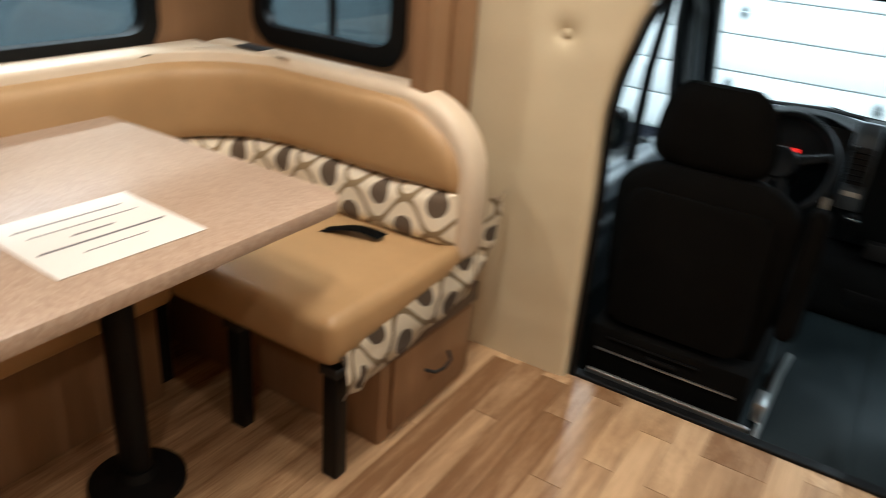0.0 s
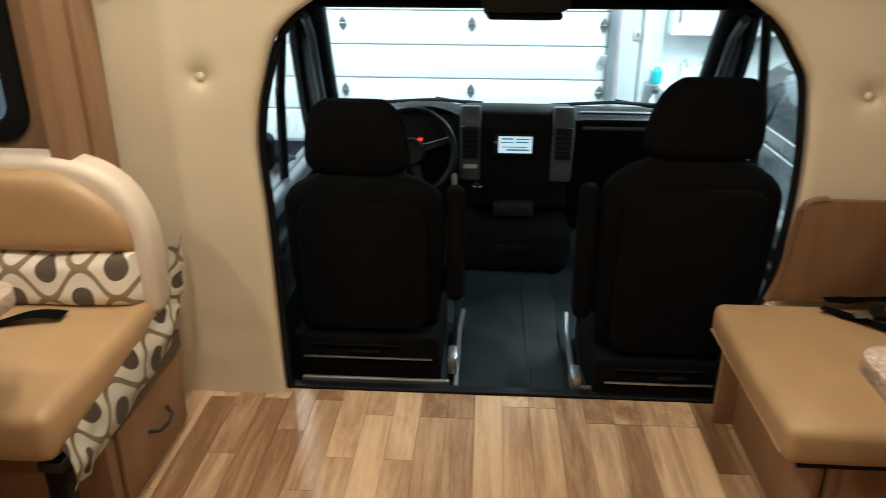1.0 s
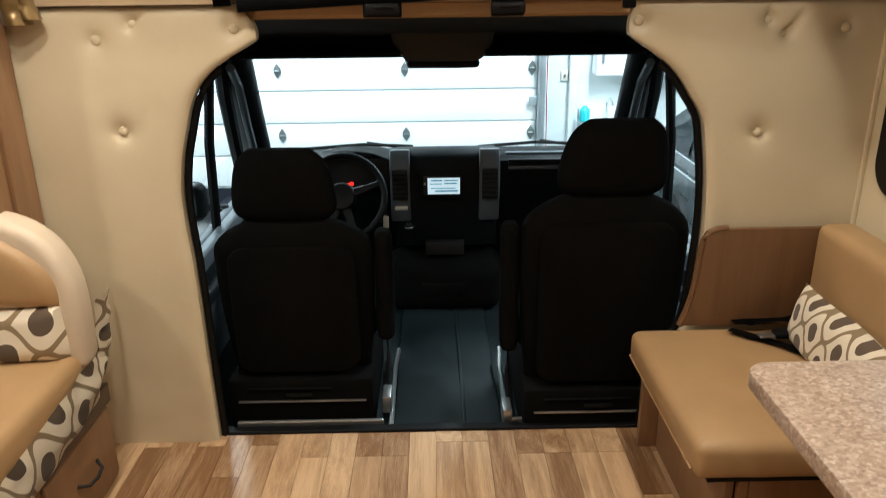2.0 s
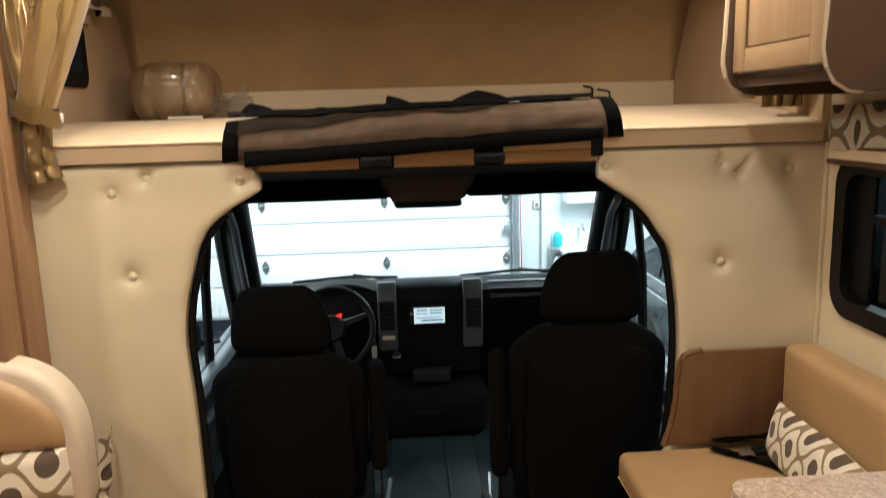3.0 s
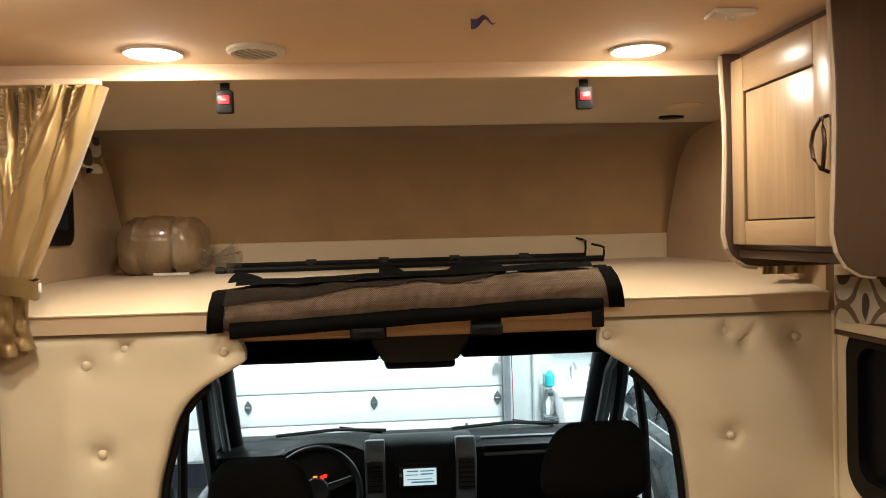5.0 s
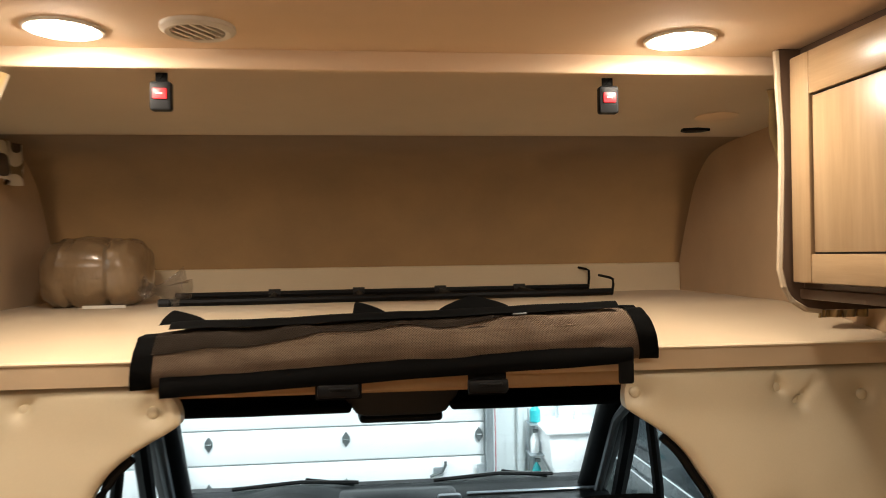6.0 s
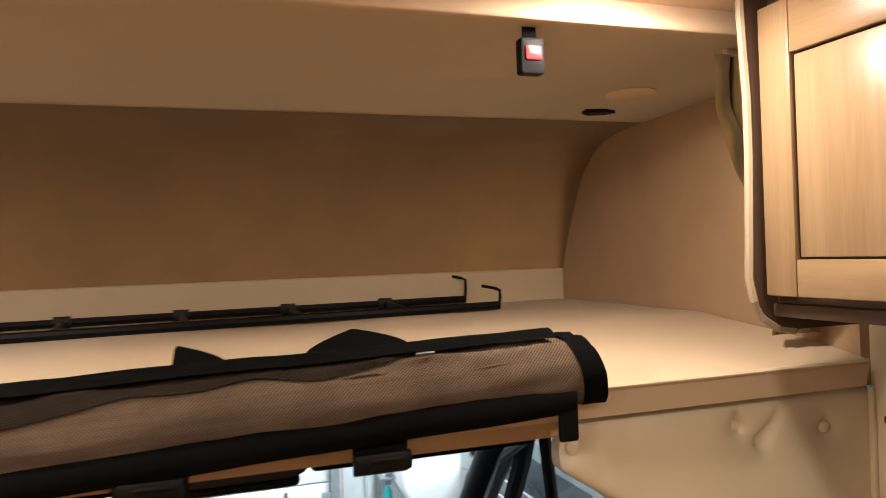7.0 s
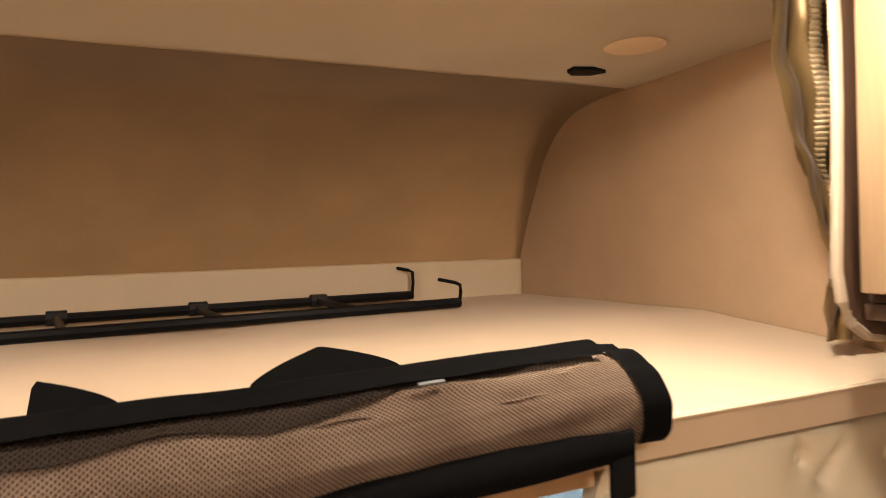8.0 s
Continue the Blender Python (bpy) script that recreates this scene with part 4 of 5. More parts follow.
# valances
def valance(name, label, along0, along1, d0, z0, z1, axis, sgn):
    v = thing(name, label, "valance")
    L = abs(along1 - along0)

    def front(u, w):
        a = along0 + (along1 - along0) * u
        d = d0 + sgn * (0.055 + 0.013 * math.sin(u * 34 + 2 * math.sin(u * 7)) * (1 - 0.6 * w) + 0.004 * noise.noise((u * 12, w * 3, 2)))
        z = z0 + (z1 - z0) * w - 0.007 * math.sin(u * 21) * (1 - w)
        return (d, a, z) if axis == "x" else (a, d, z)

    part("cloth", sheet(front, 60, 8, 0.006, (L, abs(z1 - z0) * 0.9)), PATTERN, v, "ogee patterned cloth")
    if axis == "x":
        lo, hi = sorted((d0 + sgn * 0.002, d0 + sgn * 0.05))
        part("board", box(lo, hi, min(along0, along1), max(along0, along1), z1 - 0.012, z1, 0.002), BROWN, v)
        part("return_end", sheet(lambda u, w: (d0 + sgn * 0.055 * u, along0, z0 + (z1 - z0) * w), 6, 6, 0.004, (0.055, abs(z1 - z0))), PATTERN, v)
    return v


valance("window_valance", "ogee patterned valance over the side window", -0.09, -1.10, XR, 1.335, 1.455, "x", -1)
valance("bunk_valance", "ogee patterned valance over the bunk window", 0.80, 0.15, -1.178, 1.86, 1.985, "x", 1)
sh = thing("roller_blind", "beige folded window shade under the valance", "blind")
part("headrail", box(-1.198, -1.165, 0.16, 0.72, 1.815, 1.855, 0.004), FABRIC, sh)
sh2 = thing("roller_blind", "beige folded shade above the side window", "blind")
part("headrail", box(1.205, 1.248, -1.10, -0.075, 1.300, 1.332, 0.004), BAND, sh2)
part("bottom_rail", box(1.21, 1.245, -1.10, -0.06, 1.284, 1.299, 0.003), BROWNX, sh2)


# ---- right bench ----
bench = thing("bench", "tan leatherette bench on wooden base by the cab", "bench")
part("seat_cushion", cushion(0.60, 1.20, -0.655, -0.045, 0.305, 0.402, 0.026, 0.006), LEATHER, bench, "tan padded cushion with rounded edges")
part("cushion_seam", tube([(0.598, -0.63 + 0.56 * i / 12, 0.325) for i in range(13)], 0.003, 6), LEATHER, bench)
part("base_end_panel", box(0.645, 1.22, -0.075, -0.050, 0.0, 0.305, 0.003), BROWN, bench)
part("base_front", box(0.70, 0.72, -0.60, -0.078, 0.0, 0.303, 0.003), BROWN, bench)
part("base_back_panel", box(0.745, 1.22, -0.625, -0.603, 0.02, 0.303, 0.003), BROWN, bench)
part("base_post", box(0.722, 0.744, -0.622, -0.60, 0.0, 0.303, 0.003), BROWN, bench)
part("base_rail", box(0.64, 1.2, -0.63, -0.605, 0.285, 0.3035, 0.002), PLAST, bench)
part("backrest", cushion(1.115, 1.225, -1.38, -0.045, 0.41, 0.735, 0.03, 0.008), LEATHER, bench, "tan padded backrest along the wall")
ep = thing("bench_end_panel", "brown wooden end panel with rounded corner on bench", "panel")
pts = [(0.752, 0.405), (1.20, 0.405), (1.20, 0.714), (0.865, 0.714), (0.833, 0.711), (0.810, 0.700), (0.798, 0.678), (0.792, 0.63), (0.788, 0.56), (0.780, 0.50), (0.768, 0.45)]
part("board", outline(pts, -0.042, -0.024, "y", 0.004), PANEL, ep)
part("edge_band", tube([(x, -0.033, z) for x, z in pts[3:] + pts[:1]], 0.0105, 8), PANEL, ep)


def pillow(name, label, u0, u1, z0, z1, d, axis, sgn, tilt=0.0, fat=0.05):
    p = thing(name, label, "pillow")

    def fn(side):
        def g(u, v):
            a, z = u0 + (u1 - u0) * u, z0 + (z1 - z0) * v
            w = (max(0, 1 - (2 * u - 1) ** 6) * max(0, 1 - (2 * v - 1) ** 4)) ** 0.5
            dd = d + sgn * (tilt * (1 - v) + side * fat * w) + 0.003 * noise.noise((u * 9, v * 9, 3))
            z += 0.008 * noise.noise((u * 6, v, 2)) - 0.012 * math.sin(u * math.pi) * (v - 0.2)
            return (dd, a, z) if axis == "x" else (a, dd, z)
        return g

    part("front_cover", sheet(fn(1), 44, 18, 0, (abs(u1 - u0) * 1.45, abs(z1 - z0) * 1.2)), PATTERN, p)
    part("back_cover", sheet(fn(-0.5), 30, 12, 0, (abs(u1 - u0), abs(z1 - z0))), PATTERN, p)
    return p


pillow("lumbar_pillow", "ogee patterned lumbar pillow against tan backrest", -1.20, -0.12, 0.407, 0.575, 1.075, "x", -1, 0.03)
belt = thing("lap_belt", "black lap belt lying coiled on the bench", "seat belt")


def strap(pts, width, seed):
    """A flat strap laid along a line of points, a little wavy."""
    def fn(u, v):
        k = u * (len(pts) - 1)
        i = min(int(k), len(pts) - 2)
        p, q = Vector(pts[i]), Vector(pts[i + 1])
        c = p.lerp(q, k - i)
        side = (q - p).cross(Vector((0, 0, 1))).normalized()
        return c + side * width * (v - 0.5) + Vector((0, 0, 0.006 * noise.noise((u * 5, v * 2, seed)) + 0.008 * abs(math.sin(u * 7 + seed)) * v))
    return fn


part("webbing", sheet(strap(((0.885, -0.085, 0.410), (0.94, -0.13, 0.411), (1.02, -0.21, 0.411), (1.085, -0.30, 0.411)), 0.048, 1), 30, 4, 0.004), BLACK, belt)
part("webbing", sheet(strap(((0.90, -0.060, 0.424), (1.00, -0.075, 0.432), (1.07, -0.10, 0.452), (1.09, -0.15, 0.440)), 0.050, 2), 30, 4, 0.004), SEATC, belt)
part("buckle", box(0.985, 1.065, -0.175, -0.135, 0.420, 0.440, 0.006), PLAST, belt)
part("tongue", box(0.94, 0.985, -0.170, -0.142, 0.424, 0.430, 0.002), STEEL, belt)


def table(name, label, x0, x1, y0, y1, z, r, corners, material, leg_at):
    t = thing(name, label, "table")
    top = part("tabletop", outline(rounded(x0, x1, y0, y1, r, 8, corners), z - 0.034, z, "z", 0.004), material, t)
    for lx, ly in leg_at:
        leg = part("pedestal", tube([(lx, ly, 0.01), (lx, ly, z - 0.035)], 0.036, 16), PLAST, t, "black steel pedestal")
        part("foot", disc_shape(((0.11, 0.0), (0.11, 0.012), (0.05, 0.03), (0.04, 0.05)), 24), PLAST, leg, at=pose(lx, ly, 0))
    return t


table("dinette_table", "small speckled beige laminate table beside bench", 0.600, 1.20, -1.40, -0.805, 0.70, 0.05, "acd", STONE, ((0.92, -1.12),))

# ---- dinette at the left ----
dt = table("dinette_table", "pinkish wood-grain dinette table with rounded corners", -1.93, -0.998, -1.70, -0.69, 0.72, 0.06, "bc", STONE2, ((-1.33, -1.05), (-1.75, -1.05)))
sheet_ob = thing("printed_sheet", "white printed notice lying on the dinette table", "paper", at=pose(-1.215, -1.145, 0.7212, 0, 0, 87))
part("page", box(-0.142, 0.142, -0.13, 0.13, 0, 0.0006, 0), PAPER, sheet_ob)
for i, (a, c, w) in enumerate(((-0.11, 0.10, 0.004), (-0.10, 0.11, 0.003), (-0.04, 0.04, 0.005), (-0.12, 0.12, 0.006), (-0.06, 0.06, 0.003))):
    part("text_line", box(a, c, 0.075 - i * 0.036, 0.075 - i * 0.036 + w, 0.0007, 0.0011, 0), INK, sheet_ob)

din = thing("dinette_bench", "tan and cream dinette bench on wooden base", "bench")
part("seat_cushion", cushion(-1.93, -0.955, -0.795, -0.235, 0.335, 0.462, 0.032, 0.008), LEATHER, din, "tan padded seat cushion")
back_pts = [(-1.94, 0.41), (-0.940, 0.41)]
for k in range(17):
    t = math.pi / 2 * (1 - k / 16)
    back_pts.append((-1.23 + 0.296 * abs(math.sin(t)) ** 0.77, 0.57 + 0.288 * abs(math.cos(t)) ** 0.77))
back_pts.append((-1.94, 0.858))
part("back_frame", outline(back_pts, -0.268, -0.165, "y", 0.030, 5), WELT, din, "cream leatherette rim of the backrest")


def bench_line(s):
    # plan of the wrap-round backrest: along the end wall, round the corner, along the outer wall
    if s < 0.59:
        return Vector((-0.972 - s, -0.262)), Vector((0, -1))
    if s < 1.061:
        a = (s - 0.59) / 0.30
        n = Vector((math.sin(a), -math.cos(a)))
        return Vector((-1.562, -0.562)) - n * 0.30, n
    return Vector((-1.862, -0.562 - (s - 1.061))), Vector((1, 0))


def back_pad(u, v):
    # padded face that follows the rounded rim
    z = 0.602 + 0.226 * v
    s0 = 0.19 * max(0, (z - 0.63) / 0.198) ** 2.4
    p, n = bench_line(s0 + (2.75 - s0) * u)
    w = (max(0, 1 - (2 * u - 1) ** 24) * max(0, 1 - (2 * v - 1) ** 6)) ** 0.5
    q = p + n * (0.045 * w - 0.003 * noise.noise((p.x * 5, p.y * 5, z * 5)))
    return (q.x, q.y, z)


part("back_pad", sheet(back_pad, 150, 20), LEATHER, din, "tan padded wrap-round back cushion")


def lumbar(u, v):
    p, n = bench_line(2.75 * u)
    z = 0.452 + 0.155 * v
    w = (max(0, 1 - (2 * u - 1) ** 40) * max(0, 1 - (2 * v - 1) ** 4)) ** 0.5
    q = p + n * (0.065 * w - 0.010 * noise.noise((p.x * 8, p.y * 8, v * 2)))
    return (q.x, q.y, z + 0.014 * noise.noise((p.x * 9, p.y * 9, 1)) * v)


part("lumbar_roll", sheet(lumbar, 180, 16, 0, (2.75, 0.155)), PATTERN, din, "ogee patterned lumbar roll")
arc = [bench_line(0.59 + 0.471 * k / 10)[0] for k in range(11)]
part("corner_block", outline([(-1.562, -0.2655)] + [(p.x, p.y) for p in arc[1:]] + [(-1.8595, -0.2655)], 0.41, 0.856, "z", 0.008), WELT, din, "cream corner of the backrest")
# no opening here: a black plate gives the shade of a gap
part("corner_hole_shade", box(-1.80, -1.70, -0.262, -0.20, 0.8585, 0.8605, 0.001), RUBBER, din, "black plate for the shade of a gap in the corner")


def side_strip(u, v):
    # patterned flap that follows the end of the backrest down and along the cushion
    path = [(-0.10, 0.575), (-0.13, 0.47), (-0.17, 0.40), (-0.25, 0.36), (-0.40, 0.345), (-0.56, 0.33), (-0.70, 0.318), (-0.775, 0.312)]
    k = u * (len(path) - 1)
    i = min(int(k), len(path) - 2)
    y = path[i][0] + (path[i + 1][0] - path[i][0]) * (k - i)
    z = path[i][1] + (path[i + 1][1] - path[i][1]) * (k - i)
    a = min(1, max(0, (u - 0.12) / 0.3))
    w = (v - 0.5) * 0.115
    bul = 0.018 * math.cos((v - 0.5) * math.pi) + 0.012 * noise.noise((u * 14, v * 3, 8))
    return (-0.948 + bul + 0.01 * (1 - v), y + w * (1 - a), z + w * a)


part("side_strip", sheet(side_strip, 60, 12, 0.012, (0.95, 0.115)), PATTERN, din, "ogee patterned strip along the cushion side")
side = thing("dinette_side_seat", "tan and cream dinette seat along the slide-out wall", "bench")
part("seat_cushion", cushion(-1.93, -1.45, -2.3, -0.805, 0.335, 0.462, 0.03, 0.008), LEATHER, side, "tan padded seat cushion")
part("back_frame", box(XS + 0.006, -1.86, -2.3, -0.27, 0.41, 0.856, 0.014, 3), WELT, side, "cream leatherette rim of the backrest")
part("base", box(-1.93, -1.55, -2.3, -0.80, 0.0, 0.322, 0.004), BROWN, side, "brown wooden base")
part("base", box(-1.93, -0.96, -0.60, -0.16, 0.0, 0.322, 0.004), BROWN, din, "brown wooden base")
drw = part("drawer_front", box(-0.9585, -0.945, -0.56, -0.18, 0.03, 0.25, 0.004), BROWN, din)
part("drawer_pull", tube([(-0.944, -0.42, 0.15), (-0.922, -0.40, 0.14), (-0.918, -0.36, 0.135), (-0.922, -0.32, 0.14), (-0.944, -0.30, 0.15)], 0.005, 8), RUBBER, drw, "dark curved pull")
part("toe_edge", box(-0.958, -0.94, -0.615, -0.165, 0.262, 0.32, 0.003), BROWNX, din)
for lx in (-0.985, -1.30, -1.62):
    lg = part("front_leg", box(lx - 0.022, lx + 0.022, -0.765, -0.725, 0.0, 0.332, 0.003), PLAST, din, "black steel leg")
    part("cap", box(lx - 0.028, lx + 0.028, -0.772, -0.720, 0.300, 0.3235, 0.003), RUBBER, lg)
latch = thing("lap_belt", "black lap belt half under the lumbar roll", "seat belt")
part("webbing", sheet(lambda u, v: (-1.13 - 0.25 * u, -0.36 - 0.05 * v - 0.08 * u, 0.476 + 0.012 * math.sin(u * 6)), 14, 2, 0.003), BLACK, latch)

# overhead cabinet in the slide-out
oh = thing("overhead_cabinet", "maple overhead cabinet in the slide-out", "cabinet")
part("body", box(-1.45, -1.112, -1.5, -0.022, 1.842, 2.074, 0.002), BROWN, oh)
for y0, y1 in ((-0.48, -0.03), (-0.95, -0.49), (-1.42, -0.96)):
    d = part("door", box(-1.111, -1.100, y0, y1, 1.848, 2.066, 0.003), OAK, oh)
    for nm, a0, a1, z0, z1 in (("stile", y0, y0 + 0.045, 1.849, 2.065), ("stile", y1 - 0.045, y1, 1.849, 2.065), ("rail", y0 + 0.046, y1 - 0.046, 1.849, 1.895), ("rail", y0 + 0.046, y1 - 0.046, 2.02, 2.065)):
        part(nm, box(-1.0995, -1.088, a0, a1, z0, z1, 0.003), OAKH if nm == "rail" else OAK, d)

# ---- cab ----
CX, CF = 0.05, -0.07
structure("cab_floor", box(-0.92, 1.0, 0.078, 1.9, CF - 0.05, CF, 0), MATGREY, "grey rubber cab floor")
structure("cab_roof", sheet(lambda u, v: (-0.90 + 1.9 * u, 0.055 + 0.95 * v, 1.318 - 0.145 * v ** 0.9), 10, 10, 0.03), HEADL, "grey cab headliner under the bunk")
structure("cab_firewall", box(-0.92, 1.0, 1.80, 1.86, CF, 0.56, 0), PLAST, "dark firewall in front of the footwell")
mat_strip = thing("floor_mat", "grey ribbed rubber mat between the cab seats", "mat")
part("mat", outline(rounded(-0.14, 0.235, 0.10, 1.35, 0.03), CF + 0.001, CF + 0.012, "z", 0.003), MATGREY, mat_strip)
part("ridge", box(0.10, 0.112, 0.14, 1.2, CF + 0.012, CF + 0.017, 0.002), MATGREY, mat_strip)


def cab_seat(label, y, dz, x, grow, shift, skew):
    """One high-backed cab seat seen from behind: local origin at floor, under the middle of the back."""
    s = thing("cab_seat", label, "car seat", "cab seats")
    sw = 0.25 * grow
    zb, zt = 0.12, 0.672 + dz

    def back(u, v):
        a = 2 * math.pi * u
        t = v
        z = zb + (zt - zb) * t
        w = sw * (0.90 + 0.10 * math.sin(t * 2.2)) * (1 - 0.42 * max(0, (t - 0.80) / 0.20) ** 2.6)
        d = 0.062 * (1 - 0.5 * max(0, (t - 0.85) / 0.15) ** 2) * (1 - 0.35 * max(0, (0.15 - t) / 0.15))
        cxx, sn = math.cos(a), math.sin(a)
        return (x + w * math.copysign(abs(cxx) ** 0.45, cxx), y + 0.065 + 0.03 * (1 - t) * 0 - 0.10 * (1 - t) * -0.5 + d * math.copysign(abs(sn) ** 0.6, sn), z)

    b = sheet(back, 56, 30)
    bmesh.ops.remove_doubles(b, verts=b.verts, dist=0.0005)
    bmesh.ops.holes_fill(b, edges=[e for e in b.edges if e.is_boundary])
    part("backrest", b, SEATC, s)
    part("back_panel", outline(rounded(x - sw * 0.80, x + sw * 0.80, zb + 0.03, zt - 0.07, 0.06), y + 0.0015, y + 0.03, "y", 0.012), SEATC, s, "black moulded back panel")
    hw = 0.158 * grow

    def head(u, v):
        a, t = 2 * math.pi * u, v
        z = zt + 0.004 + 0.230 * t
        w = hw * (1 - 0.22 * abs(2 * t - 1) ** 6) * (1.03 - 0.27 * t ** 2.4)
        d = 0.05 * (1 - 0.5 * abs(2 * t - 1) ** 4)
        cxx, sn = math.cos(a), math.sin(a)
        return (x + shift + skew * t ** 2 + w * math.copysign(abs(cxx) ** 0.5, cxx), y + 0.08 + d * math.copysign(abs(sn) ** 0.7, sn), z)

    b = sheet(head, 48, 20)
    bmesh.ops.remove_doubles(b, verts=b.verts, dist=0.0005)
    bmesh.ops.holes_fill(b, edges=[e for e in b.edges if e.is_boundary])
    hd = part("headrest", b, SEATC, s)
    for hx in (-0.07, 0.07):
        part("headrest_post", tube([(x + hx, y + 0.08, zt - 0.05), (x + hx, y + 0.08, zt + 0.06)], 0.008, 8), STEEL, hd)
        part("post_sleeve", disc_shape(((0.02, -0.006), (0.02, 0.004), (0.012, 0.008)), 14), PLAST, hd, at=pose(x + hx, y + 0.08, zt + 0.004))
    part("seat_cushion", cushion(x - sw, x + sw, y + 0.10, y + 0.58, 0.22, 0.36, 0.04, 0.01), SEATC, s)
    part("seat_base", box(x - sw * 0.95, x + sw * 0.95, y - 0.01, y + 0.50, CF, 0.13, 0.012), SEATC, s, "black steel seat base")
    part("base_slide", box(x - sw * 0.82, x + sw * 0.85, y - 0.020, y - 0.011, 0.048, 0.054, 0.002), STEEL, s, "thin worn metal edge")
    part("base_slide", box(x - sw * 0.7, x + sw * 0.4, y - 0.020, y - 0.011, 0.098, 0.102, 0.001), PLAST, s)
    part("base_latch", box(x - 0.05, x + 0.04, y - 0.024, y - 0.011, 0.070, 0.082, 0.003), PLAST, s)
    side = 1 if x < CX else -1
    ax = x + side * (sw + 0.032)
    part("armrest", cushion(ax - 0.028, ax + 0.028, y + 0.05, y + 0.13, 0.24, 0.63 + dz * 0.5, 0.022, 0.004), SEATC, s, "folded-up armrest")
    part("side_bracket", box(ax - 0.02, ax + 0.012, y + 0.01, y + 0.10, -0.02, 0.045, 0.006), STEEL, s, "pale worn metal bracket")
    part("lever", tube([(ax, y + 0.02, 0.10), (ax + side * 0.006, y + 0.05, 0.18), (ax, y + 0.09, 0.26)], 0.007, 8), PLAST, s)
    return s


cab_seat("charcoal cloth driver seat with low headrest", 0.17, 0.0, -0.453, 1.045, -0.018, -0.008)
cab_seat("charcoal cloth passenger seat with raised headrest", 0.07, 0.097, 0.547, 1.055, 0.014, 0.022)
for rx in (-0.150, 0.255):
    rr = thing("floor_rail", "worn metal edge rail beside the floor mat", "rail")
    part("bar", tube([(rx, 0.12, CF + 0.02), (rx, 0.5, CF + 0.05), (rx + 0.01, 0.62, CF + 0.07)], 0.010, 6), STEEL, rr)

# dashboard
dash = thing("dashboard", "dark grey van dashboard with silver vent columns", "dashboard")


def dash_section(u, v):
    x = -0.87 + 1.82 * u
    prof = ((1.42, 0.05), (1.34, 0.22), (1.30, 0.40), (1.29, 0.55), (1.31, 0.610), (1.36, 0.622), (1.50, 0.612), (1.78, 0.565))
    k = v * (len(prof) - 1)
    i = min(int(k), len(prof) - 2)
    y = prof[i][0] + (prof[i + 1][0] - prof[i][0]) * (k - i)
    z = prof[i][1] + (prof[i + 1][1] - prof[i][1]) * (k - i)
    hump = 0.03 * math.exp(-((x + 0.36) / 0.17) ** 4) * (1 if z > 0.58 else 0)
    return (x, y, z + hump)


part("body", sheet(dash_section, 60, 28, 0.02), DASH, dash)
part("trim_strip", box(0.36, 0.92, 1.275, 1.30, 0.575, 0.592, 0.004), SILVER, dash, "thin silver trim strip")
# near-black block stands in for the shade of the recess above the strip
part("shelf_gap_shade", box(0.36, 0.92, 1.277, 1.30, 0.596, 0.622, 0.002), PLAST, dash)
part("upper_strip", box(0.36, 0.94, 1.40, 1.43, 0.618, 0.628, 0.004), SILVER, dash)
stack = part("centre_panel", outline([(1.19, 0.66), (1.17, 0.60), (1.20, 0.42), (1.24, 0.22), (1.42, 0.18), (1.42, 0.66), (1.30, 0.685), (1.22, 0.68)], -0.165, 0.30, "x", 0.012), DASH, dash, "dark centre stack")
for vx0, vx1 in ((-0.182, -0.092), (0.218, 0.310)):
    col = part("vent_column", outline([(1.165, 0.665), (1.145, 0.60), (1.185, 0.36), (1.23, 0.36), (1.23, 0.69), (1.19, 0.692)], vx0, vx1, "x", 0.010), SILVER, dash, "satin silver vent column")
    part("vent_backing", box(vx0 + 0.010, vx1 - 0.010, 1.136, 1.16, 0.475, 0.615, 0.004), RUBBER, col)
    for k in range(6):
        part("vent_slat", box(vx0 + 0.012, vx1 - 0.012, 1.130, 1.137, 0.487 + k * 0.021, 0.492 + k * 0.021, 0.001), PLAST, col)
radio = part("head_unit", outline(rounded(-0.045, 0.148, 0.482, 0.592, 0.006), 1.150, 1.20, "y", 0.003), PLAST, dash, "double height head unit")
part("bezel", outline(rounded(-0.033, 0.136, 0.492, 0.582, 0.004), 1.146, 1.151, "y", 0.001), RUBBER, radio)
scr = part("display", box(-0.014, 0.130, 1.1435, 1.1465, 0.500, 0.574, 0.001), SCREENG, radio, "lit display")
for i, (a, c, zz, h) in enumerate(((0.0, 0.05, 0.560, 0.006), (0.06, 0.12, 0.560, 0.005), (-0.005, 0.05, 0.545, 0.004), (0.06, 0.115, 0.546, 0.006), (0.0, 0.11, 0.525, 0.004), (0.02, 0.12, 0.511, 0.007))):
    part("display_bar", box(a, c, 1.1425, 1.1433, zz, zz + h, 0), SCREENB, scr)
part("unit_knob", disc_shape(((0.006, 0.0), (0.006, 0.006), (0.001, 0.007)), 12), STEEL, radio, at=pose(-0.026, 1.145, 0.548, 90, 0, 0))
part("lower_drawer", box(-0.03, 0.15, 1.165, 1.21, 0.20, 0.265, 0.006), RUBBER, dash)
part("switch_label", box(-0.165, -0.105, 1.172, 1.19, 0.418, 0.445, 0.003), WHITEP, dash, "small pale switch plate")
part("gear_knob", disc_shape(((0.010, -0.05), (0.012, 0.0), (0.019, 0.012), (0.021, 0.03), (0.012, 0.045), (0.001, 0.047)), 16), PLAST, dash, at=pose(-0.10, 1.08, 0.345))
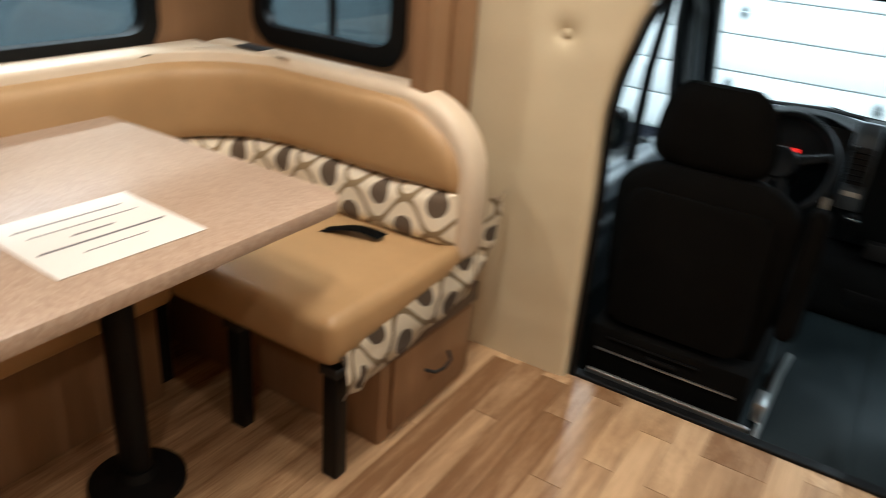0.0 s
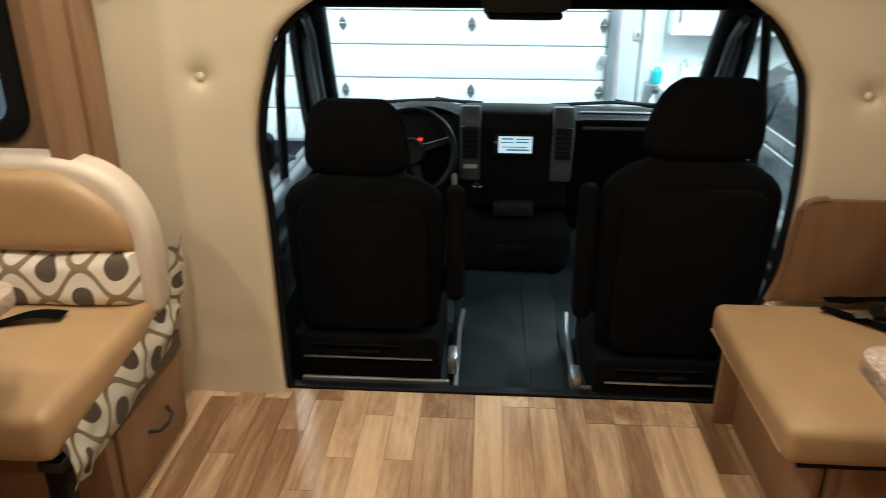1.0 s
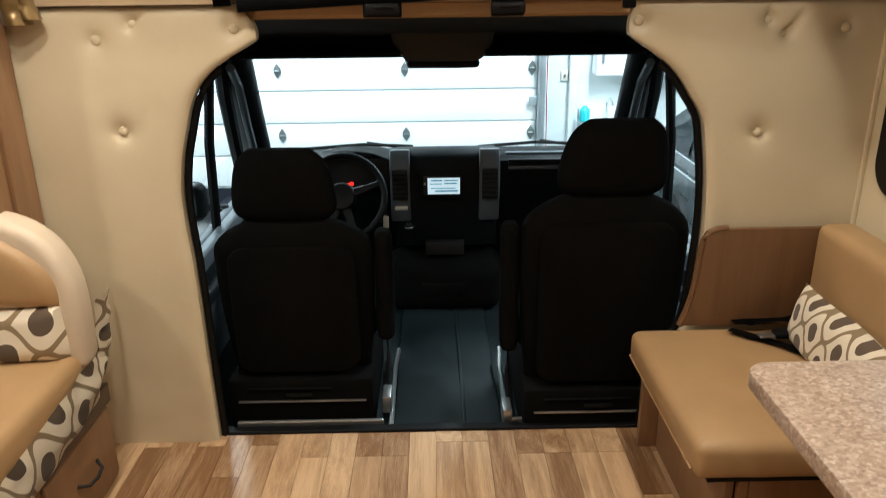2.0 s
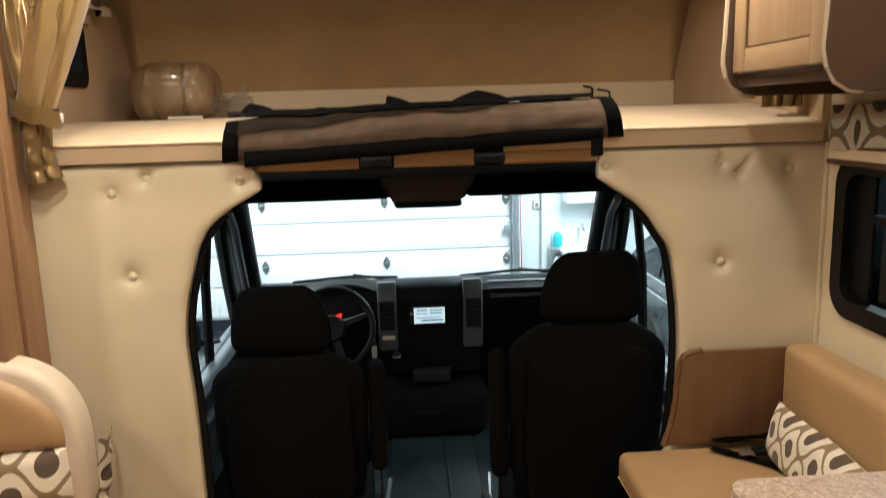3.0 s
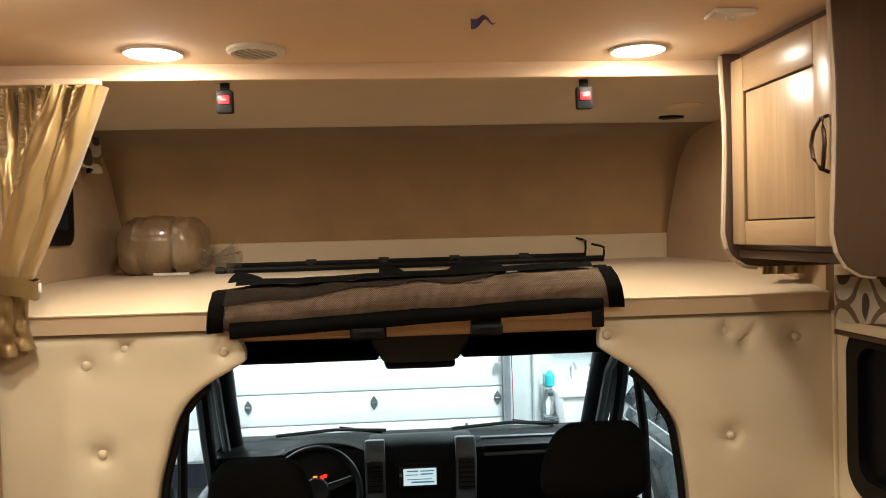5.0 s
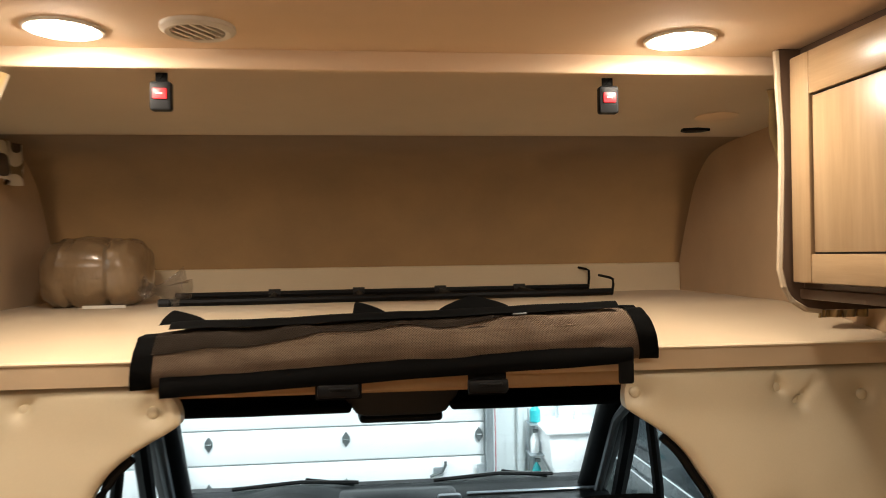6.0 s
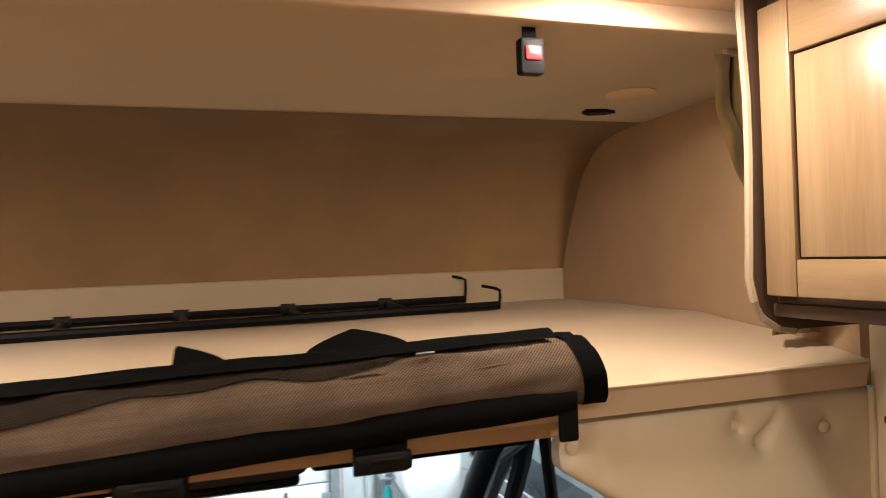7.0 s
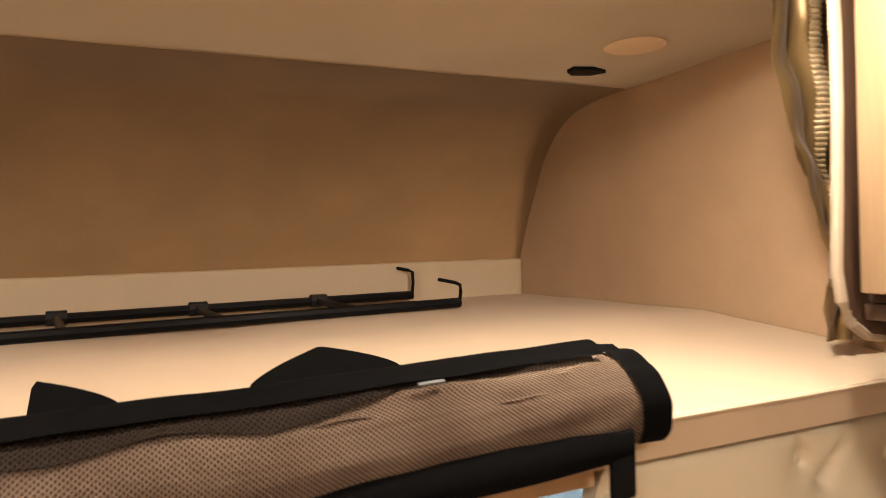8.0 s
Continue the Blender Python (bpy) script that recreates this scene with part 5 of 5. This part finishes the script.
part("knob_ring", disc_shape(((0.022, 0.0), (0.024, 0.006), (0.016, 0.012)), 16), CHROME, dash, at=pose(-0.10, 1.08, 0.365))
part("instrument_cowl", sheet(lambda u, v: (-0.56 + 0.40 * u, 1.20 + 0.18 * v, 0.62 + 0.07 * math.sin(math.pi * u) ** 0.6 - 0.02 * v), 24, 6, 0.012), PLAST, dash)
part("instrument_face", box(-0.54, -0.18, 1.26, 1.275, 0.50, 0.64, 0.01), RUBBER, dash)
for lx, lm in ((-0.378, REDG), (-0.364, REDG), (-0.408, AMBER)):
    part("warning_light", box(lx - 0.009, lx + 0.009, 1.254, 1.26, 0.510 + max(0, lx + 0.378) * 0.5, 0.526 + max(0, lx + 0.378) * 0.4, 0.001), lm, dash, "lit warning light")

wheel = thing("steering_wheel", "black steering wheel with grey spokes", "steering wheel", at=pose(-0.385, 1.03, 0.525, 62, 0, 0))
part("rim", tube([(0.185 * math.cos(2 * math.pi * k / 48), 0.185 * math.sin(2 * math.pi * k / 48), 0) for k in range(48)], 0.015, 10, True), PLAST, wheel)
part("hub", disc_shape(((0.055, -0.03), (0.065, 0.0), (0.055, 0.02), (0.002, 0.026)), 24), PLAST, wheel)
for a in (20, 160, 250, 290):
    c, s_ = math.cos(radians(a)), math.sin(radians(a))
    part("spoke", tube([(0.05 * c, 0.05 * s_, 0.0), (0.12 * c, 0.12 * s_, -0.004), (0.18 * c, 0.18 * s_, 0)], [0.022, 0.016, 0.012], 8, flat=0.5), PLAST, wheel)
part("column", tube([(0, 0, -0.02), (0, 0, -0.22)], 0.05, 14), PLAST, wheel)
keys = thing("key_bunch", "keys with pale fob hanging from the ignition", "keys")
part("fob", outline(rounded(-0.215, -0.190, 0.355, 0.415, 0.008), 1.10, 1.11, "y", 0.003), WHITEP, keys, "pale plastic fob")
part("key", outline(rounded(-0.232, -0.221, 0.385, 0.44, 0.003), 1.11, 1.113, "y", 0.0005), STEEL, keys)
part("key_ring", tube([(-0.21 + 0.014 * math.cos(k * math.pi / 8), 1.108, 0.43 + 0.014 * math.sin(k * math.pi / 8)) for k in range(16)], 0.0016, 5, True), CHROME, keys)
tun = thing("engine_cover", "dark moulded engine cover under the dashboard", "console")
part("cup_tray", box(-0.05, 0.15, 1.10, 1.119, 0.02, 0.09, 0.008), PLAST, tun)
part("cover", cushion(-0.20, 0.32, 1.12, 1.45, CF, 0.17, 0.06, 0.02), BLACK, tun)


# pillars, doors, header, windscreen
def pillar(name, x, s):
    p = structure(name, tube([(x - s * 0.02, 0.86, 1.17), (x, 0.98, 1.085), (x + s * 0.04, 1.25, 0.86), (x + s * 0.075, 1.52, 0.62), (x + s * 0.09, 1.66, 0.50)], 0.066, 12, flat=0.8), PLAST, "dark windscreen pillar with grey inner trim", True)
    part("inner_trim", tube([(x - s * 0.02, 0.80, 1.10), (x + s * 0.005, 1.0, 1.005), (x + s * 0.035, 1.20, 0.82), (x + s * 0.065, 1.45, 0.57)], 0.018, 8), DOORGREY, p, "grey pillar trim")
    return p


pillar("pillar_left", -0.765, -1)
pillar("pillar_right", 0.86, 1)
for nm, x, s in (("cab_door_left", -0.885, -1), ("cab_door_right", 0.975, 1)):
    d = thing(nm, "grey cab door with black framed side windows", "vehicle door", kind="structure")
    lo, hi = sorted((x, x + s * 0.05))
    part("door_panel", box(lo, hi, 0.05, 1.55, CF, 0.455, 0.02, 3), DOORGREY, d)
    part("door_sill", box(min(x - s * 0.05, x), max(x - s * 0.05, x), 0.10, 1.35, 0.40, 0.462, 0.015, 3), DOORGREY, d)
    part("armrest", cushion(min(x - s * 0.08, x - s * 0.002), max(x - s * 0.08, x - s * 0.002), 0.3, 0.9, 0.28, 0.35, 0.02, 0.004), DASH, d)
    part("window_post", tube([(x, 0.86, 0.455), (x - s * 0.01, 0.86, 0.80), (x - s * 0.05, 0.84, 1.12)], 0.020, 8), PLAST, d)
    part("front_frame", tube([(x, 1.40, 0.455), (x - s * 0.02, 1.22, 0.70), (x - s * 0.06, 0.98, 0.98), (x - s * 0.09, 0.86, 1.12)], 0.03, 8), PLAST, d)
    part("rear_frame", tube([(x, 0.12, 0.455), (x, 0.12, 0.9), (x - s * 0.06, 0.14, 1.14)], 0.03, 8), PLAST, d)
    part("top_frame", tube([(x - s * 0.06, 0.12, 1.15), (x - s * 0.07, 0.5, 1.16), (x - s * 0.08, 0.9, 1.13)], 0.026, 8), PLAST, d)
    pane = part("pane", sheet(lambda u, v, x=x, s=s: (x + s * 0.012 - s * 0.07 * v ** 1.5, 0.12 + (1.26 - 0.40 * v) * u, 0.455 + 0.685 * v), 6, 6, 0.003), GLASS, d, "", True)
    pane.visible_shadow = False
    if s > 0:
        continue
    mr = thing("wing_mirror", "black wing mirror on the cab door", "mirror")
    part("housing", cushion(min(x + s * 0.10, x + s * 0.30), max(x + s * 0.10, x + s * 0.30), 1.02, 1.12, 0.425, 0.585, 0.03, 0.01), PLAST, mr)
    part("arm", tube([(x + s * 0.03, 1.15, 0.45), (x + s * 0.14, 1.08, 0.48)], 0.02, 8), PLAST, mr)
    part("mirror_glass", outline(rounded(min(x + s * 0.12, x + s * 0.28), max(x + s * 0.12, x + s * 0.28), 0.445, 0.565, 0.03), 1.008, 1.014, "y", 0.002), CARG, mr, "dark mirror glass")

structure("windscreen_header", box(-0.80, 0.90, 0.86, 0.95, 1.122, 1.21, 0.02, 3), PLAST, "black windscreen header")
ws = structure("windscreen", sheet(lambda u, v: (CX + (u - 0.5) * (1.72 - 0.16 * v), 1.72 - 0.80 * v - 0.05 * (2 * u - 1) ** 2, 0.555 + 0.605 * v), 16, 10, 0.004), GLASS, "clear windscreen", True)
ws.visible_shadow = False
for nm, x0, x1 in (("sun_visor", -0.66, -0.10), ("sun_visor", 0.20, 0.76)):
    v = thing("sun_visor", "black folded sun visor under the headliner", "visor", "sun visors")
    part("pad", cushion(x0, x1, 0.56, 0.86, 1.152, 1.174, 0.01, 0.004), BLACK, v)
    part("hinge_rod", tube([(x0, 0.85, 1.178), (x1, 0.85, 1.178)], 0.006, 6), PLAST, v)
con = thing("overhead_console", "dark overhead console between the sun visors", "console")
part("shell", outline([(-0.135, 1.25), (0.24, 1.25), (0.225, 1.19), (0.19, 1.142), (0.16, 1.132), (-0.055, 1.132), (-0.085, 1.142), (-0.12, 1.19)], 0.60, 0.88, "y", 0.012), mat("grey_console_plastic", (0.022, 0.024, 0.025), 0.6, var=0.12), con)
part("lamp_cover", cushion(-0.075, 0.18, 0.62, 0.80, 1.108, 1.133, 0.012, 0.006), PLAST, con)
mirror = thing("interior_mirror", "black oval interior mirror seen from behind seats", "mirror")
part("housing", cushion(-0.085, 0.185, 0.84, 0.88, 1.095, 1.138, 0.02, 0.006), PLAST, mirror)
part("stem", tube([(0.05, 0.88, 1.09), (0.05, 0.91, 1.13)], 0.012, 8), PLAST, mirror)
for wx, s in ((-0.35, 1), (0.55, 1)):
    wp = thing("wiper", "black windscreen wiper resting on the glass", "wiper")
    part("blade", tube([(wx - 0.30, 1.735, 0.588), (wx, 1.74, 0.606), (wx + 0.26, 1.745, 0.592)], 0.009, 6), RUBBER, wp)
    part("arm", tube([(wx + 0.24, 1.77, 0.575), (wx + 0.02, 1.755, 0.612)], 0.008, 6), PLAST, wp)
bon = structure("bonnet", sheet(lambda u, v: (CX + (u - 0.5) * 1.75, 1.80 + 0.85 * v, 0.53 - 0.28 * v - 0.05 * (2 * u - 1) ** 2), 12, 8, 0.01), WHITE, "white van bonnet beyond the windscreen", True)

# ---- garage ----
GF, GY = -0.78, 4.5
structure("garage_floor", box(-5.0, 5.0, -5.0, 5.2, GF - 0.1, GF, 0), CONC, "grey concrete garage floor")
structure("garage_ceiling", box(-5.0, 5.0, -5.0, 5.2, 2.50, 2.6, 0), WHITE2, "white garage ceiling")
structure("garage_wall_left", box(-5.1, -5.0, -5.0, 5.2, GF, 2.5, 0), WHITE2, "white garage side wall")
structure("garage_wall_right", box(5.0, 5.1, -5.0, 5.2, GF, 2.5, 0), WHITE2, "white garage side wall")
structure("garage_wall_back", box(-5.0, 5.0, -5.1, -5.0, GF, 2.5, 0), WHITE2, "white garage back wall")
structure("garage_wall_front", box(0.93, 5.0, GY + 0.08, GY + 0.16, GF, 2.5, 0), WHITE2, "white wall beside the garage door")
structure("garage_wall_front_left", box(-5.0, -4.0, GY + 0.08, GY + 0.16, GF, 2.5, 0), WHITE2, "white wall beside the garage door")
gd = thing("garage_door", "white sectional garage door with steel hinges", "garage door", kind="structure")
for k in range(-3, 7):
    z0 = 0.505 + 0.2815 * k
    part("door_section", box(-4.0, 0.93, GY, GY + 0.05, z0 + 0.006, z0 + 0.2755, 0.008), WHITE, gd)
part("door_backing", box(-4.0, 0.93, GY + 0.03, GY + 0.045, -0.36, 2.45, 0), WHITE2, gd)
for hx in (-2.4, -1.31, -0.215, 0.885):
    for hz in (1.24, 0.68, 0.12, -0.26):
        hg = part("hinge", outline([(hx, hz - 0.065), (hx + 0.030, hz - 0.02), (hx + 0.030, hz + 0.02), (hx, hz + 0.065), (hx - 0.030, hz + 0.02), (hx - 0.030, hz - 0.02)], GY - 0.016, GY - 0.002, "y", 0.002), DARKZ, gd, "diamond shaped steel hinge")
        part("hinge_pin", tube([(hx - 0.02, GY - 0.02, hz), (hx + 0.02, GY - 0.02, hz)], 0.008, 6), DARKZ, hg)
lock = part("lock_plate", outline(rounded(0.50, 0.585, -0.215, -0.14, 0.012), GY - 0.014, GY - 0.001, "y", 0.003), ZINC, gd, "steel lock plate")
part("lock_lever", tube([(0.47, GY - 0.03, -0.21), (0.53, GY - 0.035, -0.185), (0.57, GY - 0.035, -0.175), (0.60, GY - 0.03, -0.12), (0.60, GY - 0.03, -0.09)], 0.012, 8), DARKZ, lock)
trk = thing("door_track", "galvanised vertical garage door track", "track")
part("channel", box(0.945, 1.00, GY - 0.06, GY + 0.02, GF, 2.3, 0.006), ZINC, trk)
part("flange", box(0.935, 0.9445, GY - 0.085, GY - 0.02, GF, 2.3, 0.002), ZINC, trk)
for k in range(5):
    part("bracket", box(0.86, 0.944, GY - 0.05, GY - 0.03, -0.2 + 0.56 * k, -0.12 + 0.56 * k, 0.004), ZINC, trk)
cord = thing("pull_cord", "thin red cord hanging beside the door track", "cord")
part("line", tube([(1.02 + 0.004 * math.sin(k), GY - 0.02, -0.3 + 0.2 * k) for k in range(9)], 0.004, 5), REDW, cord)
post = thing("wall_post", "white boxed post on the garage wall", "post")
part("boxing", box(1.22, 1.28, GY, GY + 0.075, GF, 2.4, 0.005), WHITE2, post)
tub = thing("utility_sink", "white moulded utility sink on legs by wall", "sink")
part("basin", outline([(1.37, 0.21), (1.84, 0.21), (1.81, -0.25), (1.50, -0.25), (1.39, -0.05)], GY - 0.45, GY + 0.05, "y", 0.02), WHITE, tub)
part("rim", box(1.34, 1.87, GY - 0.48, GY + 0.07, 0.20, 0.235, 0.012), WHITE, tub)
for lx in (1.47, 1.78):
    part("leg", box(lx - 0.02, lx + 0.02, GY - 0.36, GY - 0.30, GF, -0.25, 0.004), ZINC, tub)
part("tap", tube([(1.55, GY - 0.02, 0.23), (1.55, GY - 0.02, 0.38), (1.56, GY - 0.10, 0.42), (1.57, GY - 0.16, 0.36)], 0.014, 8), CHROME, tub, "chrome tap")
part("drain", tube([(1.63, GY - 0.2, -0.25), (1.63, GY - 0.2, -0.45)], 0.03, 10), DARKZ, tub)
shelf = thing("wire_shelf", "narrow wire shelf with bottles beside sink", "shelf")
for sx in (1.285, 1.33):
    part("upright", tube([(sx, GY - 0.1, GF), (sx, GY - 0.1, 0.34)], 0.007, 6), ZINC, shelf)
for sz in (-0.28, -0.03, 0.22):
    part("tier", box(1.275, 1.40, GY - 0.22, GY - 0.03, sz, sz + 0.010, 0.002), ZINC, shelf)


def bottle(label, x, z, h, r, m, capm):
    b = thing("spray_bottle", label, "bottle", "bottles by the sink", at=pose(x, GY - 0.13, z))
    part("body", disc_shape(((r * 0.9, 0), (r, 0.01), (r, h * 0.6), (r * 0.4, h * 0.78), (r * 0.35, h * 0.85)), 16), m, b)
    part("cap", box(-r * 0.4, r * 0.9, -r * 0.35, r * 0.35, h * 0.85, h, 0.004), capm, b)
    return b


bottle("turquoise cleaner bottle on wire shelf", 1.335, 0.235, 0.16, 0.045, CYAN, WHITE)
bottle("turquoise spray bottle standing on wire shelf", 1.345, -0.268, 0.20, 0.035, CYAN, DARKZ)
bottle("white spray bottle on sink rim", 1.70, 0.238, 0.18, 0.03, WHITE, ZINC)
bottle("white bottle standing on wire shelf", 1.33, -0.018, 0.19, 0.035, WHITE, DARKZ)
wbx = thing("wall_panel", "white cabinet with thin shadow gap on wall", "cabinet")
part("carcass", box(1.42, 2.4, GY - 0.12, GY + 0.07, 0.62, 1.5, 0.006), WHITE, wbx)
part("handle", box(1.46, 1.48, GY - 0.14, GY - 0.121, 0.72, 0.86, 0.003), ZINC, wbx)
ctl = thing("wall_switch", "small grey switch on the garage wall", "switch")
part("plate", box(1.15, 1.21, GY + 0.055, GY + 0.079, 0.56, 0.64, 0.004), WHITEP, ctl)
part("toggle", box(1.17, 1.19, GY + 0.045, GY + 0.055, 0.585, 0.615, 0.003), DARKZ, ctl)
for gx, gy in ((-1.6, 3.1), (1.6, 3.1), (3.0, 1.0), (-3.3, 0.0)):
    tf = thing("tube_light", "white fluorescent tube fitting on garage ceiling", "light", "garage lights")
    part("casing", box(gx - 0.16, gx + 0.16, gy - 0.92, gy + 0.92, 2.44, 2.5, 0.008), WHITE, tf)
    for k in (-0.07, 0.07):
        part("tube", tube([(gx + k, gy - 0.88, 2.432), (gx + k, gy + 0.88, 2.432)], 0.013, 8), TUBEG, tf)

rack = thing("storage_rack", "grey steel storage rack with bins against the garage wall", "rack")
for ry in (0.6, 2.0, 3.4):
    for rx in (4.45, 4.92):
        part("post", box(rx - 0.02, rx + 0.02, ry - 0.02, ry + 0.02, GF, 1.55, 0.004), ZINC, rack)
for rz in (-0.45, 0.05, 0.55, 1.05, 1.5):
    part("shelf_board", box(4.43, 4.94, 0.56, 3.44, rz, rz + 0.03, 0.004), ZINC, rack)
for k, (by, bz, bw, bh, bmat) in enumerate(((0.95, 0.08, 0.5, 0.30, WHITEP), (1.65, 0.08, 0.4, 0.24, DARKZ), (2.5, 0.08, 0.6, 0.33, WHITE), (1.2, 0.58, 0.55, 0.30, DARKZ), (2.3, 0.58, 0.35, 0.36, WHITEP), (3.0, 0.58, 0.45, 0.25, CYAN), (1.5, 1.08, 0.6, 0.28, WHITE), (2.7, 1.08, 0.5, 0.3, DARKZ))):
    bn = thing("storage_bin", "plastic storage bin with lid on steel rack", "bin", "bins on the rack")
    part("tub", outline([(by - bw / 2 + 0.03, bz), (by + bw / 2 - 0.03, bz), (by + bw / 2, bz + bh), (by - bw / 2, bz + bh)], 4.47, 4.88, "x", 0.012), bmat, bn)
    part("lid", box(4.455, 4.895, by - bw / 2 - 0.012, by + bw / 2 + 0.012, bz + bh + 0.001, bz + bh + 0.025, 0.008), DARKZ if bmat is WHITE else WHITE, bn)

car = thing("parked_car", "grey parked car beside the motorhome", "car")


CY = -0.05  # the nose points away from the garage door


def car_body(u, v):
    prof = ((-0.2, 0.62), (0.0, 0.72), (0.12, 0.76), (0.95, 0.90), (1.65, 1.31), (2.4, 1.37), (3.2, 1.36), (3.95, 1.31), (4.3, 0.92), (4.4, 0.55))
    k = u * (len(prof) - 1)
    i = min(int(k), len(prof) - 2)
    l = prof[i][0] + (prof[i + 1][0] - prof[i][0]) * (k - i)
    h = prof[i][1] + (prof[i + 1][1] - prof[i][1]) * (k - i)
    a = math.pi * v
    tuck = 1 - 0.16 * max(0, (math.sin(a) - 0.6))
    return (2.75 - 0.86 * math.copysign(abs(math.cos(a)) ** 0.35, math.cos(a)) * tuck, CY + l, GF + 0.22 + (h - 0.22) * abs(math.sin(a)) ** 0.55)


part("body", sheet(car_body, 54, 32), CARP, car)
part("windscreen", sheet(lambda u, v: (2.75 + (u - 0.5) * (1.25 - 0.15 * v), CY + 0.94 + 0.62 * v, GF + 0.915 + 0.43 * v), 8, 4, 0.02), CARG, car, "dark car windscreen")
for sx in (-1, 1):
    for y0, y1, t0, t1 in ((1.25, 2.35, 1.80, 2.33), (2.42, 3.30, 2.42, 3.30), (3.37, 4.12, 3.37, 3.86)):
        part("side_window", sheet(lambda u, v, sx=sx, y0=y0, y1=y1, t0=t0, t1=t1: (2.75 + sx * (0.846 - 0.205 * v ** 2), CY + (y0 + (y1 - y0) * u) * (1 - v) + (t0 + (t1 - t0) * u) * v, GF + 0.925 + 0.33 * v), 6, 8, 0.006), CARG, car, "car side window")
    for z, x, l0, l1 in ((0.915, 0.852, 1.2, 4.12), (0.80, 0.866, 0.9, 4.2)):
        part("chrome_strip", tube([(2.75 + sx * x, CY + l0 + (l1 - l0) * k / 6, GF + z) for k in range(7)], 0.009, 6), CHROME, car, "bright side strip")
for wy in (0.85, 3.45):
    for wx in (1.95, 3.55):
        wl = part("wheel", tube([(wx - 0.10, CY + wy, GF + 0.31), (wx + 0.10, CY + wy, GF + 0.31)], 0.31, 28), RUBBER, car)
        part("rim", tube([(wx - 0.108, CY + wy, GF + 0.31), (wx + 0.108, CY + wy, GF + 0.31)], 0.19, 20), STEEL, wl)

# ---- floor planks ----
floor_ob = bpy.data.objects["floor"]
rnd = random.Random(11)
plank_meshes = []
for L in (0.42, 0.70, 0.95):
    b = box(-0.0421, 0.0421, 0.0, L - 0.0012, -0.0055, 0.0, 0.0006, 1)
    me = bpy.data.meshes.new("plank")
    bmesh.ops.recalc_face_normals(b, faces=b.faces)
    b.to_mesh(me)
    b.free()
    me.materials.append(FLOORW)
    plank_meshes.append((L, me))
rest = []
count = 0
x = -1.9075
while x < 1.2:
    y = 0.034
    first = rnd.choice((0.06, 0.13, 0.22, 0.34, 0.5))
    while y > -2.6:
        L, me = rnd.choice(plank_meshes)
        if y > 0.03:
            L0 = first
        else:
            L0 = L
        y0 = max(y - L0, -2.7)
        if y0 > -1.65 and -0.99 <= x < 0.82 and count < 300:
            ob = new("plank", me)
            ob.scale = (1, L0 / L, 1)
            ob.location = (x, y0, 0.0)
            ob.parent = floor_ob
            count += 1
        else:
            rest.append((x, y0, y))
        y = y0
    x += 0.0850
b = bmesh.new()
for x, y0, y1 in rest:
    q = [b.verts.new(p) for p in ((x - 0.0421, y0 + 0.001, -0.0004), (x + 0.0421, y0 + 0.001, -0.0004), (x + 0.0421, y1 - 0.001, -0.0004), (x - 0.0421, y1 - 0.001, -0.0004))]
    b.faces.new(q)
rp = part("plank_field", b, FLOORW, floor_ob, "", False)
rp["kind"] = "stuff"
